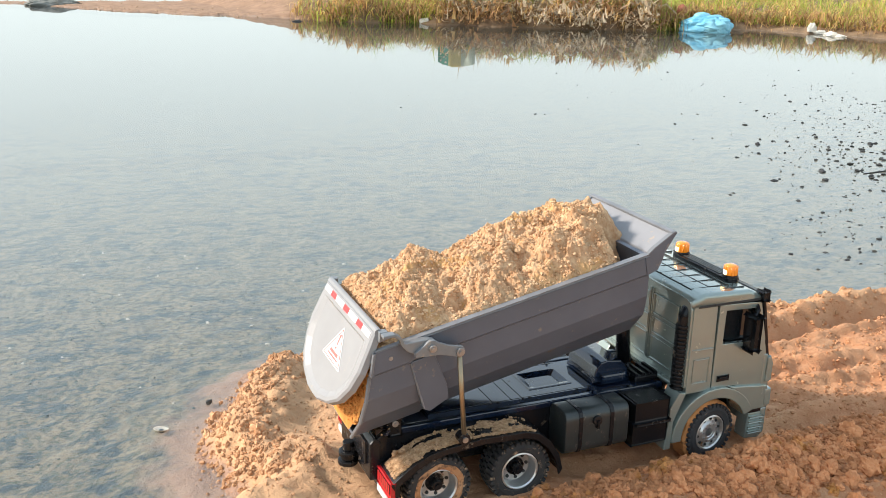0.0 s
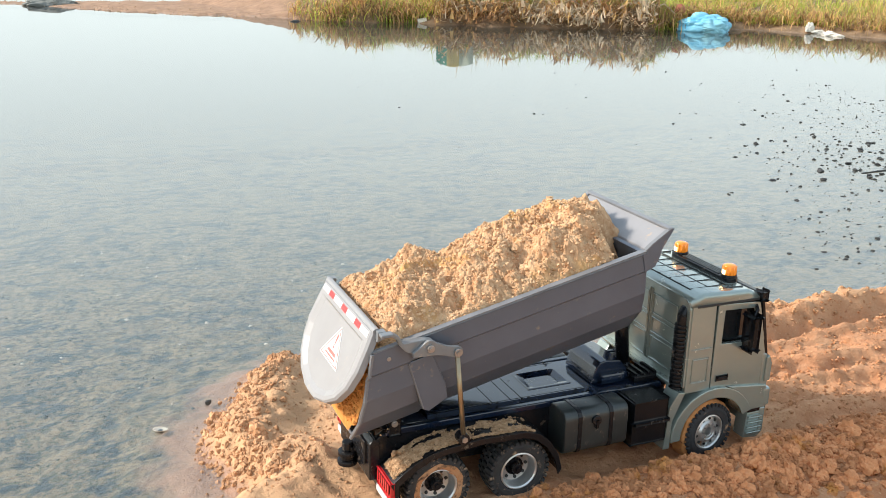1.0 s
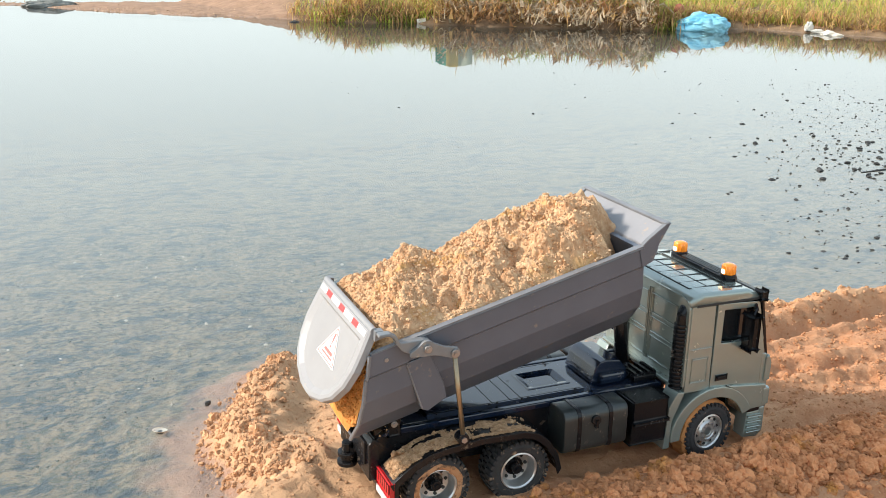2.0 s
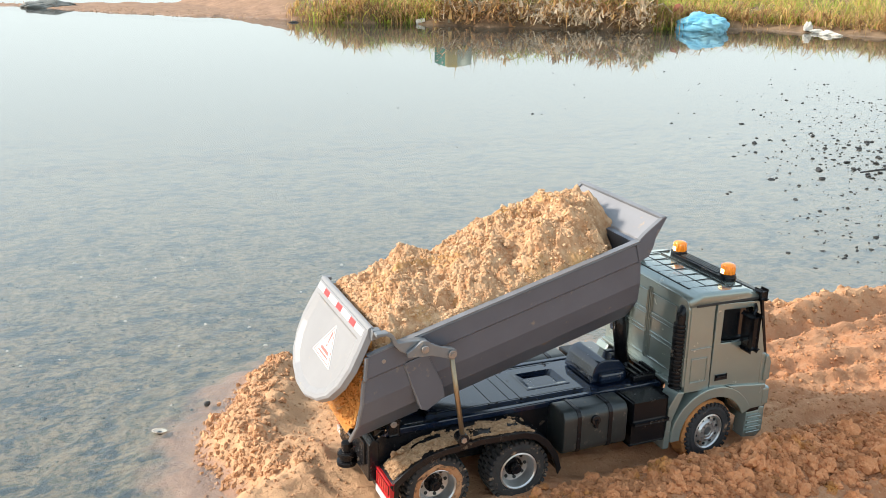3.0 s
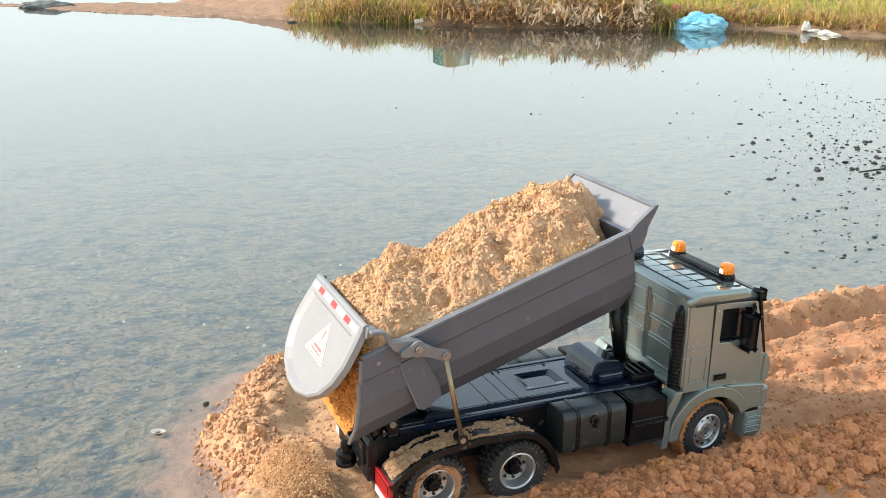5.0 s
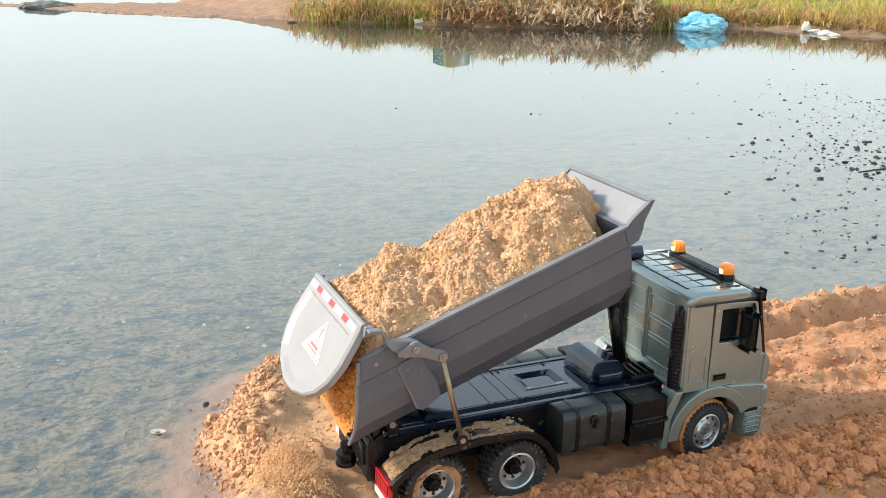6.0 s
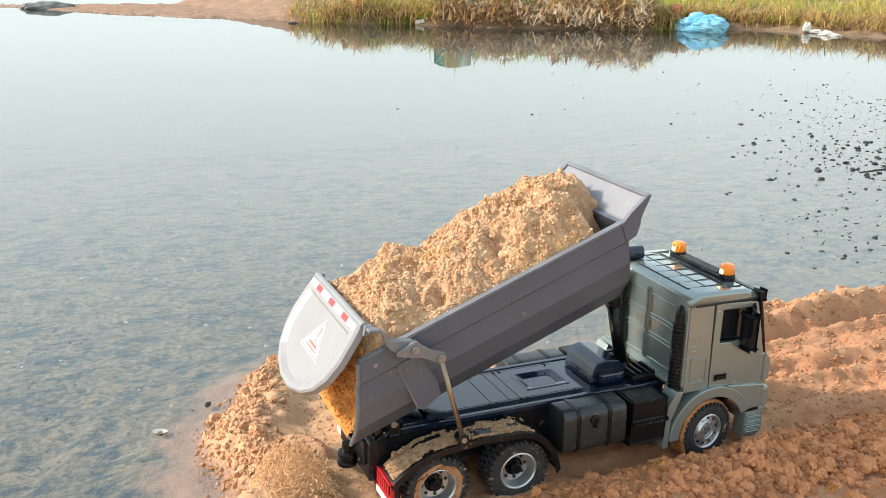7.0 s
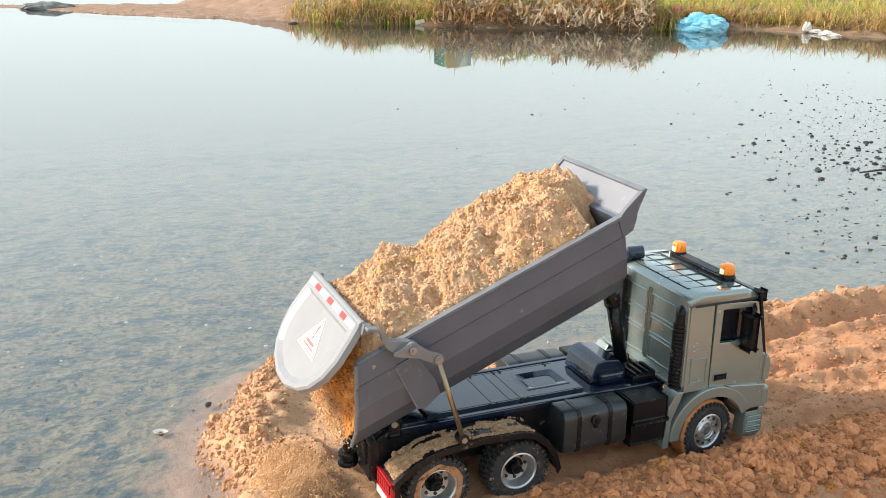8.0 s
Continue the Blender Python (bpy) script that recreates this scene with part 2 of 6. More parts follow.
def lumps(name, places, material, smooth=False, data_only=False, flat=1.0):
    """Many lumps in one mesh; places: rows of x, y, z, radius, detail (centimetres)."""
    V, F, n = [], [], 0
    rng = np.random.RandomState(len(places) + 3)
    for x, y, z, r, d in places:
        v, f = LUMPS[int(d)][rng.randint(8)]
        a = rng.rand() * 6.28
        R = np.array([[math.cos(a), -math.sin(a), 0], [math.sin(a), math.cos(a), 0], [0, 0, 1]])
        s = r * (0.75 + 0.5 * rng.rand(3)) * (1, 1, flat)
        V.append((v * s) @ R.T + (x, y, z))
        F.append(f + n)
        n += len(v)
    me = bpy.data.meshes.new(name)
    me.from_pydata((np.concatenate(V) * C).tolist(), [], np.concatenate(F).tolist())
    me.materials.append(material)
    me.polygons.foreach_set("use_smooth", np.full(len(me.polygons), smooth))
    return me if data_only else new(name, me)


# ---------------------------------------------------------------- ground, pond and far bank
WATER = -1.5
NEAR_SHORE = [(-25, -3), (-13, 4), (-14.5, 7), (-16, 11.5), (-14.3, 16.5), (-12, 21), (-7.4, 28), (-3, 30), (3, 28), (12, 23),
              (24, 21), (40, 22), (60, 22.5), (80, 22.5), (130, 32), (400, 60), (30000, 900), (30000, -30000), (-30000, -30000),
              (-30000, -2000), (-60, -8)]
FAR_SHORE = [(-120, 660), (-41, 644), (-21, 632), (8, 588), (53, 543), (119, 507), (130, 484), (184, 462), (225, 435), (296, 402),
             (313, 398), (350, 402), (380, 376), (403, 334), (600, 200), (900, 150), (30000, 2500), (30000, 30000), (400, 30000), (187, 702), (132, 676),
             (69, 664), (12, 660), (-41, 662)]


def inside_distance(poly, X, Y):
    """Distance to the outline in centimetres, positive inside."""
    best = np.full(X.shape, 1e9)
    odd = np.zeros(X.shape, bool)
    for (x0, y0), (x1, y1) in zip(poly, poly[1:] + poly[:1]):
        dx, dy = x1 - x0, y1 - y0
        t = np.clip(((X - x0) * dx + (Y - y0) * dy) / (dx * dx + dy * dy), 0, 1)
        best = np.minimum(best, np.hypot(X - x0 - t * dx, Y - y0 - t * dy))
        if dy:
            odd ^= ((y0 > Y) != (y1 > Y)) & (X < (Y - y0) / dy * dx + x0)
    return np.where(odd, best, -best)


def bell(v, mid, wide):
    return np.exp(-((v - mid) / wide) ** 2)


def ground_height(X, Y):
    wob = (fbm(X / 3.0, Y / 3.0, 4, 3) - 0.5) * 3.2
    d = inside_distance(NEAR_SHORE, X, Y) + wob * (np.abs(X) < 400)
    # the embankment: a slope out of the water, then a trodden top
    z = WATER + np.where(d > 0, 2.2 * (1 - np.exp(-np.maximum(d, 0) / 5.0)), np.maximum(d * 0.16, -2.2 - 1.5 * (1 - np.exp(np.minimum(d, 0) / 60))))
    land = np.clip(d / 3.0, 0, 1)
    core = bell(X, 20, 90) * bell(Y, 5, 60)
    # heap of tipped sand off the end of the spit, with a crumbling rim
    rim = bell(d, 4.5, 3.6) * np.clip((2 - X) / 8, 0, 1)
    z = z + land * rim * (0.9 + 1.6 * fbm(X / 2.2, Y / 2.2, 3, 8))
    z = z - land * 0.7 * bell(X, -7, 6) * bell(Y, 9, 7)
    # ridge of clods thrown up beside the track
    ridge = bell(Y, -10.8 - 0.05 * (X - 20) - 1.2 * np.sin(X / 7), 3.4) * np.clip((X - 6) / 14, 0, 1) * np.clip((75 - X) / 25, 0, 1)
    z = z + ridge * (0.0 + 1.6 * fbm(X / 3.4, Y / 3.4, 4, 21)) * np.interp(X, [26, 36], [1.0, 0.7])
    # heaped edge along the water ahead of the truck
    edge = bell(d, 4.0, 3.0) * np.clip((X - 34) / 14, 0, 1)
    z = z + edge * (1.2 + 1.8 * fbm(X / 5, Y / 5, 3, 31)) * land
    # wheel ruts, running on past the cab, the outermost one smooth and deep
    ahead = np.clip((X - 30) / 8, 0, 1) * np.clip((260 - X) / 60, 0, 1)
    for mid, slope, deep in ((-5.4, 0.02, 0.75), (4.6, 0.015, 0.85), (12.9, 0.05, 1.15)):
        line = mid + slope * np.clip(X - 36, 0, 220) + 0.5 * np.sin(X / 9 + mid)
        z = z - land * deep * bell(Y, line, 1.35) * (ahead if mid > 6 else np.clip((X - 10) / 6, 0, 1) * np.clip((260 - X) / 60, 0, 1))
        z = z + land * 0.55 * deep * (bell(Y, line - 2.4, 0.9) + bell(Y, line + 2.4, 0.9)) * ahead * (0.4 + 1.2 * fbm(X / 4, Y / 2, 3, 17))
    z = z + land * ahead * (fbm(X / 9, Y / 1.1 + X / 30, 5, 19) - 0.5) * 0.9 * np.clip((17 - Y) / 3, 0, 1)
    # lumps and grain
    lump = billow(X / 1.7, Y / 1.7, 4) * 0.45 + billow(X / 0.8, Y / 0.8, 9) * 0.22
    rough = 0.30 + 0.45 * np.clip((X - 30) / 10, 0, 1) + 1.3 * ridge + 1.2 * rim + 1.0 * edge
    z = z + land * core * rough * lump
    z = z + land * core * (fbm(X / 2.4, Y / 2.4, 5, 12) - 0.5) * 1.1 + land * core * (fbm(X / 5.0 + Y / 9.0, Y / 1.3, 4, 14) - 0.5) * 0.5
    # pits and torn edges in the trodden sand
    pits = billow(X / 1.6 + 0.3 * wob, Y / 0.75, 51) * np.clip(fbm(X / 3, Y / 2, 3, 53) * 2.4 - 0.9, 0, 1)
    z = z - land * core * 0.75 * pits * np.clip((X - 30) / 6, 0, 1) + land * core * 0.35 * (fbm(X / 0.9, Y / 0.9, 3, 57) - 0.5)
    z = z + (d <= 0) * bell(X, 0, 90) * bell(Y, 25, 60) * (fbm(X / 2.5, Y / 2.5, 4, 40) - 0.5) * 0.7
    # shoal of mud on which the dark clods lie
    z = z + (d <= 0) * 1.6 * bell(X, 140, 60) * bell(Y, 95, 55)
    # far bank
    e = inside_distance(FAR_SHORE, X, Y) + (fbm(X / 22, Y / 22, 4, 50) - 0.5) * 18 * (np.abs(X) < 2000)
    grassy = np.clip((X + 0.25 * (Y - 480) - 118) / 30, 0, 1)
    low = np.clip((X - 322) / 30, 0, 1)
    far = WATER + np.where(e > 0, (1.6 + 8.5 * grassy) * (1 - np.exp(-np.maximum(e, 0) / (14 - 4 * grassy + 30 * low))), -3.0)
    far = far + (e > 0) * (fbm(X / 8, Y / 8, 4, 60) - 0.5) * (2.0 + 3 * grassy) * np.clip(e / 8, 0, 1)
    return np.where(Y > 150, np.maximum(far, -4.2), z)


def grid_line(stops):
    """Coordinates whose spacing runs from stop to stop; stops: rows of (place, spacing)."""
    out = [stops[0][0]]
    for (p0, s0), (p1, s1) in zip(stops, stops[1:]):
        while out[-1] < p1 - 1e-6:
            f = (out[-1] - p0) / (p1 - p0)
            out.append(min(p1, out[-1] + s0 * (s1 / s0) ** f))
    return np.array(out)


gx = grid_line([(-30000, 9000), (-400, 60), (-60, 4), (-20, 0.36), (45, 0.36), (90, 0.8), (150, 5), (620, 8), (1500, 200), (30000, 9000)])
gy = grid_line([(-30000, 9000), (-300, 60), (-50, 3), (-18, 0.36), (32, 0.36), (60, 2), (200, 12), (320, 5), (700, 6), (1500, 200), (30000, 9000)])
GX, GY = np.meshgrid(gx, gy)
GZ = ground_height(GX, GY)


def ground_material():
    """Sand, wet and dark by the water line, mud with dark growth under water, all by height, distance and noise."""
    m = bpy.data.materials.new("sandy_ground")
    m.use_nodes = True
    nt = m.node_tree
    L = nt.links.new
    p = nt.nodes["Principled BSDF"]
    co = nt.nodes.new("ShaderNodeTexCoord").outputs["Object"]
    z = nt.nodes.new("ShaderNodeSeparateXYZ")
    L(co, z.inputs[0])

    def nz(s, d=6, r=0.6, stretch=None):
        n = nt.nodes.new("ShaderNodeTexNoise")
        n.inputs["Scale"].default_value, n.inputs["Detail"].default_value, n.inputs["Roughness"].default_value = s, d, r
        if stretch:
            k = nt.nodes.new("ShaderNodeMapping")
            k.inputs["Scale"].default_value = stretch
            L(co, k.inputs[0])
            L(k.outputs[0], n.inputs["Vector"])
        else:
            L(co, n.inputs["Vector"])
        return n.outputs[0]

    def rng(src, a, b, c=0.0, d=1.0):
        n = nt.nodes.new("ShaderNodeMapRange")
        for k, val in enumerate((a, b, c, d)):
            n.inputs[k + 1].default_value = val
        L(src, n.inputs[0])
        return n.outputs[0]

    def mix(f, a, b):
        n = nt.nodes.new("ShaderNodeMix")
        n.data_type = "RGBA"
        for sock, val in ((n.inputs[0], f), (n.inputs[6], a), (n.inputs[7], b)):
            if isinstance(val, tuple):
                sock.default_value = (*val, 1)
            else:
                L(val, sock)
        return n.outputs[2]

    def add(a, b, op="ADD"):
        n = nt.nodes.new("ShaderNodeMath")
        n.operation = op
        for k, val in enumerate((a, b)):
            if isinstance(val, float):
                n.inputs[k].default_value = val
            else:
                L(val, n.inputs[k])
        return n.outputs[0]

    dry = mix(rng(nz(25), 0.35, 0.65), (0.49, 0.275, 0.155), (0.40, 0.20, 0.10))
    dry = mix(rng(nz(9, 4), 0.45, 0.7), dry, (0.52, 0.315, 0.175))
    dry = mix(rng(nz(700, 3), 0.55, 0.75), dry, (0.54, 0.36, 0.21))
    # dry tipped sand at the end of the spit
    tip = add(rng(z.outputs[0], 0.01, -0.05), rng(z.outputs[1], -0.3, -0.1), "MULTIPLY")
    dry = mix(add(tip, rng(nz(20, 5), 0.3, 0.6, 0.4, 1.0), "MULTIPLY"), dry, (0.54, 0.325, 0.18))
    # trodden, damp track ahead of the truck
    damp = mix(rng(nz(40), 0.35, 0.65), (0.39, 0.17, 0.08), (0.50, 0.255, 0.135))
    track = add(rng(z.outputs[0], -0.02, 0.10), rng(z.outputs[1], 0.18, 0.10), "MULTIPLY")
    track = add(track, rng(z.outputs[1], -0.9, -0.3), "MULTIPLY")
    dry = mix(add(track, rng(nz(14, 5), 0.30, 0.55, 0.35, 1.0), "MULTIPLY"), dry, damp)
    # loose pale grit, and dark flecks that paint shaded pits into the trodden sand
    dry = mix(rng(nz(260, 4, 0.7), 0.60, 0.70), dry, (0.56, 0.35, 0.19))
    dry = mix(rng(nz(150, 5, 0.75, (0.5, 1.6, 1)), 0.60, 0.68), dry, (0.26, 0.10, 0.045))
    wet = mix(rng(nz(60), 0.3, 0.7), (0.30, 0.17, 0.11), (0.36, 0.225, 0.155))
    mud = mix(rng(nz(22, 6), 0.35, 0.65), (0.28, 0.215, 0.135), (0.19, 0.15, 0.10))
    weed = rng(nz(34, 8, 0.8, (0.8, 1.2, 1)), 0.505, 0.57)
    fine = rng(nz(120, 7, 0.8), 0.47, 0.55)
    mud = mix(fine, mud, (0.075, 0.08, 0.06))
    mud = mix(weed, mud, (0.025, 0.047, 0.058))
    # far pond bed painted darker, to deepen the reflections lying over it
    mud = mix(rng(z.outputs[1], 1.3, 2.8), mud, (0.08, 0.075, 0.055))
    zz = add(z.outputs[2], rng(nz(30, 5), 0.3, 0.7, -0.0035, 0.0035))
    col = mix(rng(zz, -0.0135, -0.0055), wet, dry)
    col = mix(rng(zz, -0.0170, -0.0235), col, mud)
    # brown, damp sand of the low far spit
    col = mix(add(rng(z.outputs[1], 2.6, 2.9), rng(zz, -0.021, -0.015), "MULTIPLY"), col, mix(rng(nz(16, 6), 0.35, 0.65), (0.36, 0.225, 0.145), (0.25, 0.155, 0.10)))
    # brown soil under the grass of the far bank
    soil = mix(rng(nz(12, 6), 0.35, 0.65), (0.28, 0.185, 0.11), (0.15, 0.10, 0.06))
    far = add(rng(z.outputs[1], 2.6, 2.9), rng(z.outputs[0], 1.18, 1.34), "MULTIPLY")
    far = add(far, rng(zz, -0.021, -0.015), "MULTIPLY")
    col = mix(far, col, soil)
    # unseen ground landward of the embankment, added in muted brown to dull bounced light
    col = mix(rng(add(z.outputs[1], rng(nz(3, 4), 0.3, 0.7, -0.2, 0.2)), -0.85, -1.25), col, mix(rng(nz(7, 6), 0.4, 0.6), (0.34, 0.25, 0.165), (0.24, 0.19, 0.115)))
    L(col, p.inputs["Base Color"])
    L(rng(zz, -0.015, -0.007, 0.35, 0.95), p.inputs["Roughness"])
    p.inputs["Specular IOR Level"].default_value = 0.25
    b1 = nt.nodes.new("ShaderNodeBump")
    b1.inputs["Strength"].default_value, b1.inputs["Distance"].default_value = 0.9, 0.0012
    L(nz(420, 6, 0.7), b1.inputs["Height"])
    b2 = nt.nodes.new("ShaderNodeBump")
    b2.inputs["Strength"].default_value, b2.inputs["Distance"].default_value = 0.7, 0.004
    L(nz(110, 5), b2.inputs["Height"])
    L(b1.outputs[0], b2.inputs["Normal"])
    L(b2.outputs[0], p.inputs["Normal"])
    return m


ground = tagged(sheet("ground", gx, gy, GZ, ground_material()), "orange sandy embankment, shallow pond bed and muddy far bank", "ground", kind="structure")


def ground_at(x, y):
    """Height of the built ground at a place."""
    i = min(max(int(np.searchsorted(gx, x)) - 1, 0), len(gx) - 2)
    j = min(max(int(np.searchsorted(gy, y)) - 1, 0), len(gy) - 2)
    u, v = (x - gx[i]) / (gx[i + 1] - gx[i]), (y - gy[j]) / (gy[j + 1] - gy[j])
    return float((GZ[j, i] * (1 - u) + GZ[j, i + 1] * u) * (1 - v) + (GZ[j + 1, i] * (1 - u) + GZ[j + 1, i + 1] * u) * v)


def water_material():
    m = bpy.data.materials.new("clear_pond_water")
    m.use_nodes = True
    nt = m.node_tree
    L = nt.links.new
    nt.nodes.remove(nt.nodes["Principled BSDF"])
    out = nt.nodes["Material Output"]
    co = nt.nodes.new("ShaderNodeTexCoord").outputs["Object"]
    k = nt.nodes.new("ShaderNodeMapping")
    k.inputs["Scale"].default_value = (1.0, 1.9, 1.0)
    k.inputs["Rotation"].default_value = (0, 0, radians(-24))
    L(co, k.inputs[0])
    n1, n2 = nt.nodes.new("ShaderNodeTexNoise"), nt.nodes.new("ShaderNodeTexNoise")
    n1.inputs["Scale"].default_value, n1.inputs["Detail"].default_value = 26, 3
    n2.inputs["Scale"].default_value, n2.inputs["Detail"].default_value = 5, 2
    L(k.outputs[0], n1.inputs["Vector"])
    L(k.outputs[0], n2.inputs["Vector"])
    b1, b2 = nt.nodes.new("ShaderNodeBump"), nt.nodes.new("ShaderNodeBump")
    b1.inputs["Strength"].default_value, b1.inputs["Distance"].default_value = 0.3, 0.00006
    b2.inputs["Strength"].default_value, b2.inputs["Distance"].default_value = 0.3, 0.0002
    L(n1.outputs[0], b1.inputs["Height"])
    L(n2.outputs[0], b2.inputs["Height"])
    L(b1.outputs[0], b2.inputs["Normal"])
    # mirror share after Schlick
    graze = nt.nodes.new("ShaderNodeLayerWeight")
    graze.inputs[0].default_value = 0.5
    fifth = nt.nodes.new("ShaderNodeMath")
    fifth.operation = "POWER"
    fifth.inputs[1].default_value = 4.0
    L(graze.outputs["Facing"], fifth.inputs[0])
    fr = nt.nodes.new("ShaderNodeMapRange")
    fr.inputs[3].default_value, fr.inputs[4].default_value = 0.025, 1.0
    L(fifth.outputs[0], fr.inputs[0])
    gloss = nt.nodes.new("ShaderNodeBsdfGlossy")
    gloss.inputs["Roughness"].default_value = 0.004
    L(b2.outputs[0], gloss.inputs["Normal"])
    clear = nt.nodes.new("ShaderNodeBsdfTransparent")
    clear.inputs[0].default_value = (0.95, 0.97, 0.96, 1)
    silt = nt.nodes.new("ShaderNodeBsdfDiffuse")
    silt.inputs[0].default_value = (0.46, 0.49, 0.47, 1)
    cloudy = nt.nodes.new("ShaderNodeMixShader")
    cloudy.inputs[0].default_value = 0.04
    L(clear.outputs[0], cloudy.inputs[1])
    L(silt.outputs[0], cloudy.inputs[2])
    mx = nt.nodes.new("ShaderNodeMixShader")
    L(fr.outputs[0], mx.inputs[0])
    L(cloudy.outputs[0], mx.inputs[1])
    L(gloss.outputs[0], mx.inputs[2])
    L(mx.outputs[0], out.inputs[0])
    return m


wx = grid_line([(-30000, 15000), (0, 15000), (30000, 15000)])
water = sheet("water", wx, wx, np.full((len(wx), len(wx)), WATER), water_material())
tagged(water, "still shallow pond water mirroring a pale sky", "water", kind="structure")

# ---------------------------------------------------------------- truck: fixed body
truck = thing("toy_dump_truck", "grey toy dump truck with raised bed, standing on sand", "toy truck")

BX, BZ = -2.69, 7.27          # axis on which the bed tips
KX, KZ = 3.15, 7.66           # gate pivot on the bed
ROD = (1.61, 7.34)            # foot of the gate rod
Q0 = (0.97, 14.84)            # head of the rod at the start
A0 = 12.5                     # bed angle at the start
RAMFOOT, RAMHEAD = (20.9, 7.5), (23.9, 4.0)


def turned(x, z, a):
    a = radians(a)
    return x * math.cos(a) - z * math.sin(a), x * math.sin(a) + z * math.cos(a)


def bed_point(x, z, a):
    u, w = turned(x, z, a)
    return BX + u, BZ + w


K0 = bed_point(KX, KZ, A0)
RODLEN = math.hypot(Q0[0] - ROD[0], Q0[1] - ROD[1])
ARM = math.hypot(Q0[0] - K0[0], Q0[1] - K0[1])


def linkage(a):
    """Gate pivot, turn of the gate since the start and turn of the rod since the start, for the bed angle a."""
    k = bed_point(KX, KZ, a)
    dx, dz = k[0] - ROD[0], k[1] - ROD[1]
    d = math.hypot(dx, dz)
    s = (RODLEN ** 2 - ARM ** 2 + d * d) / (2 * d)
    h = math.sqrt(max(0, RODLEN ** 2 - s * s))
    q = (ROD[0] + s * dx / d + h * dz / d, ROD[1] + s * dz / d - h * dx / d)
    gate = math.degrees(math.atan2(q[1] - k[1], q[0] - k[0]) - math.atan2(Q0[1] - K0[1], Q0[0] - K0[0]))
    rod = math.degrees(math.atan2(q[1] - ROD[1], q[0] - ROD[0]) - math.atan2(Q0[1] - ROD[1], Q0[0] - ROD[0]))
    return k, gate, rod


def chassis():
    bm = bmesh.new()
    for s in (-1, 1):
        prism(bm, [(-4.6, 4.0), (-4.6, 6.3), (-3.6, 7.0), (22.6, 6.9), (22.6, 4.6), (30, 4.6), (30, 3.4), (10, 3.4), (-4.0, 3.4)], s * 3.75, s * 3.2, 0.12)
    for x in (-4.6, 3.4, 12.5, 20.5):
        box(bm, x - 0.5, x + 0.5, -3.2, 3.2, 4.2, 6.2, 0.08)
    for x in (0.0, 7.19, 26.38):
        tube(bm, (x, -5.0, 2.8), (x, 5.0, 2.8), 0.55, n=12)
    part("chassis_frame", bm, BLACK, truck, "black plastic ladder frame")
    bm = bmesh.new()
    prism(bm, [(-2.2, 6.95), (-2.0, 7.2), (22.0, 7.2), (22.2, 6.95)], -3.55, 3.55, 0.06)
    for x0, x1, y0, y1 in ((0.4, 10.4, -2.9, 2.9), (14.3, 15.1, -2.9, 2.9), (10.4, 14.3, -2.9, -1.5), (10.4, 14.3, 1.5, 2.9)):
        box(bm, x0, x1, y0, y1, 7.1, 7.42)
    part("deck", bm, DECK, truck, "glossy black deck under the bed")
    for s in (-1, 1):
        part("deck_rail", prism(bmesh.new(), [(-3.8, 6.75), (-3.2, 7.3), (22.4, 7.3), (22.6, 6.8)], s * 3.4, s * 3.95, 0.1), DECK, truck)
    bm = bmesh.new()
    for x in (6.3, 8.0, 9.0):
        box(bm, x - 0.03, x + 0.03, -2.85, 2.85, 7.41, 7.435)
    for y in (-2.72, 2.72):
        box(bm, 0.6, 15, y - 0.03, y + 0.03, 7.41, 7.435)
    part("deck_joint", bm, SEAMSHADE, truck)
    screw = tube(bmesh.new(), (0, 0, 0), (0, 0, 0.17), 0.12, 0.10, n=8)
    first = part("deck_screw", screw, BLACK, truck)
    first.location = (1.2 * C, -2.95 * C, 7.38 * C)
    for x in (1.2, 6.0, 6.7, 9.0, 9.6, 14.2):
        for y in (-2.95, 2.5, 2.95):
            if (x, y) != (1.2, -2.95):
                part("deck_screw", None, BLACK, truck, data=first.data).location = (x * C, y * C, 7.38 * C)
    # sloping walls and lip of the sunk tray in the deck
    bm = bmesh.new()
    lip = [[(x, y, z) for x, y in ((10.4 - d, -1.5 - d), (14.3 + d, -1.5 - d), (14.3 + d, 1.5 + d), (10.4 - d, 1.5 + d))] for d, z in ((0.16, 7.42), (0.12, 7.49), (0.0, 7.49), (-0.55, 7.23))]
    rings = [[bm.verts.new(p) for p in ring] for ring in lip]
    for a, b in zip(rings, rings[1:]):
        for k in range(4):
            bm.faces.new((a[k], a[(k + 1) % 4], b[(k + 1) % 4], b[k]))
    bev(bm, [e for e in bm.edges if abs(e.verts[0].co.z - e.verts[1].co.z) > 0.1], 0.35, 3)
    part("deck_tray", bm, DECK, truck, "sunk tray in the glossy deck")
    bm = bmesh.new()
    prism(bm, [(16.2, 7.3), (16.6, 8.7), (17.0, 9.15), (17.6, 9.3), (19.1, 9.1), (19.7, 8.4), (20.0, 7.3)], -2.2, 2.4, 0.1, 2)
    box(bm, 16.9, 19.4, -2.75, -2.1, 7.3, 8.2, 0.2)
    part("deck_hump", bm, DECK, truck, "glossy black hump on the deck")
    bm = bmesh.new()
    box(bm, 22.2, 22.7, 2.7, 3.6, 7.2, 15.2, 0.1)
    part("ram_shield", bm, BLACK, truck)
    for y0, y1 in ((-3.2, -2.5), (-2.2, -1.0), (1.0, 2.2)):
        part("ram_bracket", box(bmesh.new(), 20.0, 22.6, y0, y1, 7.2, 7.75, 0.12), BLACK, truck)
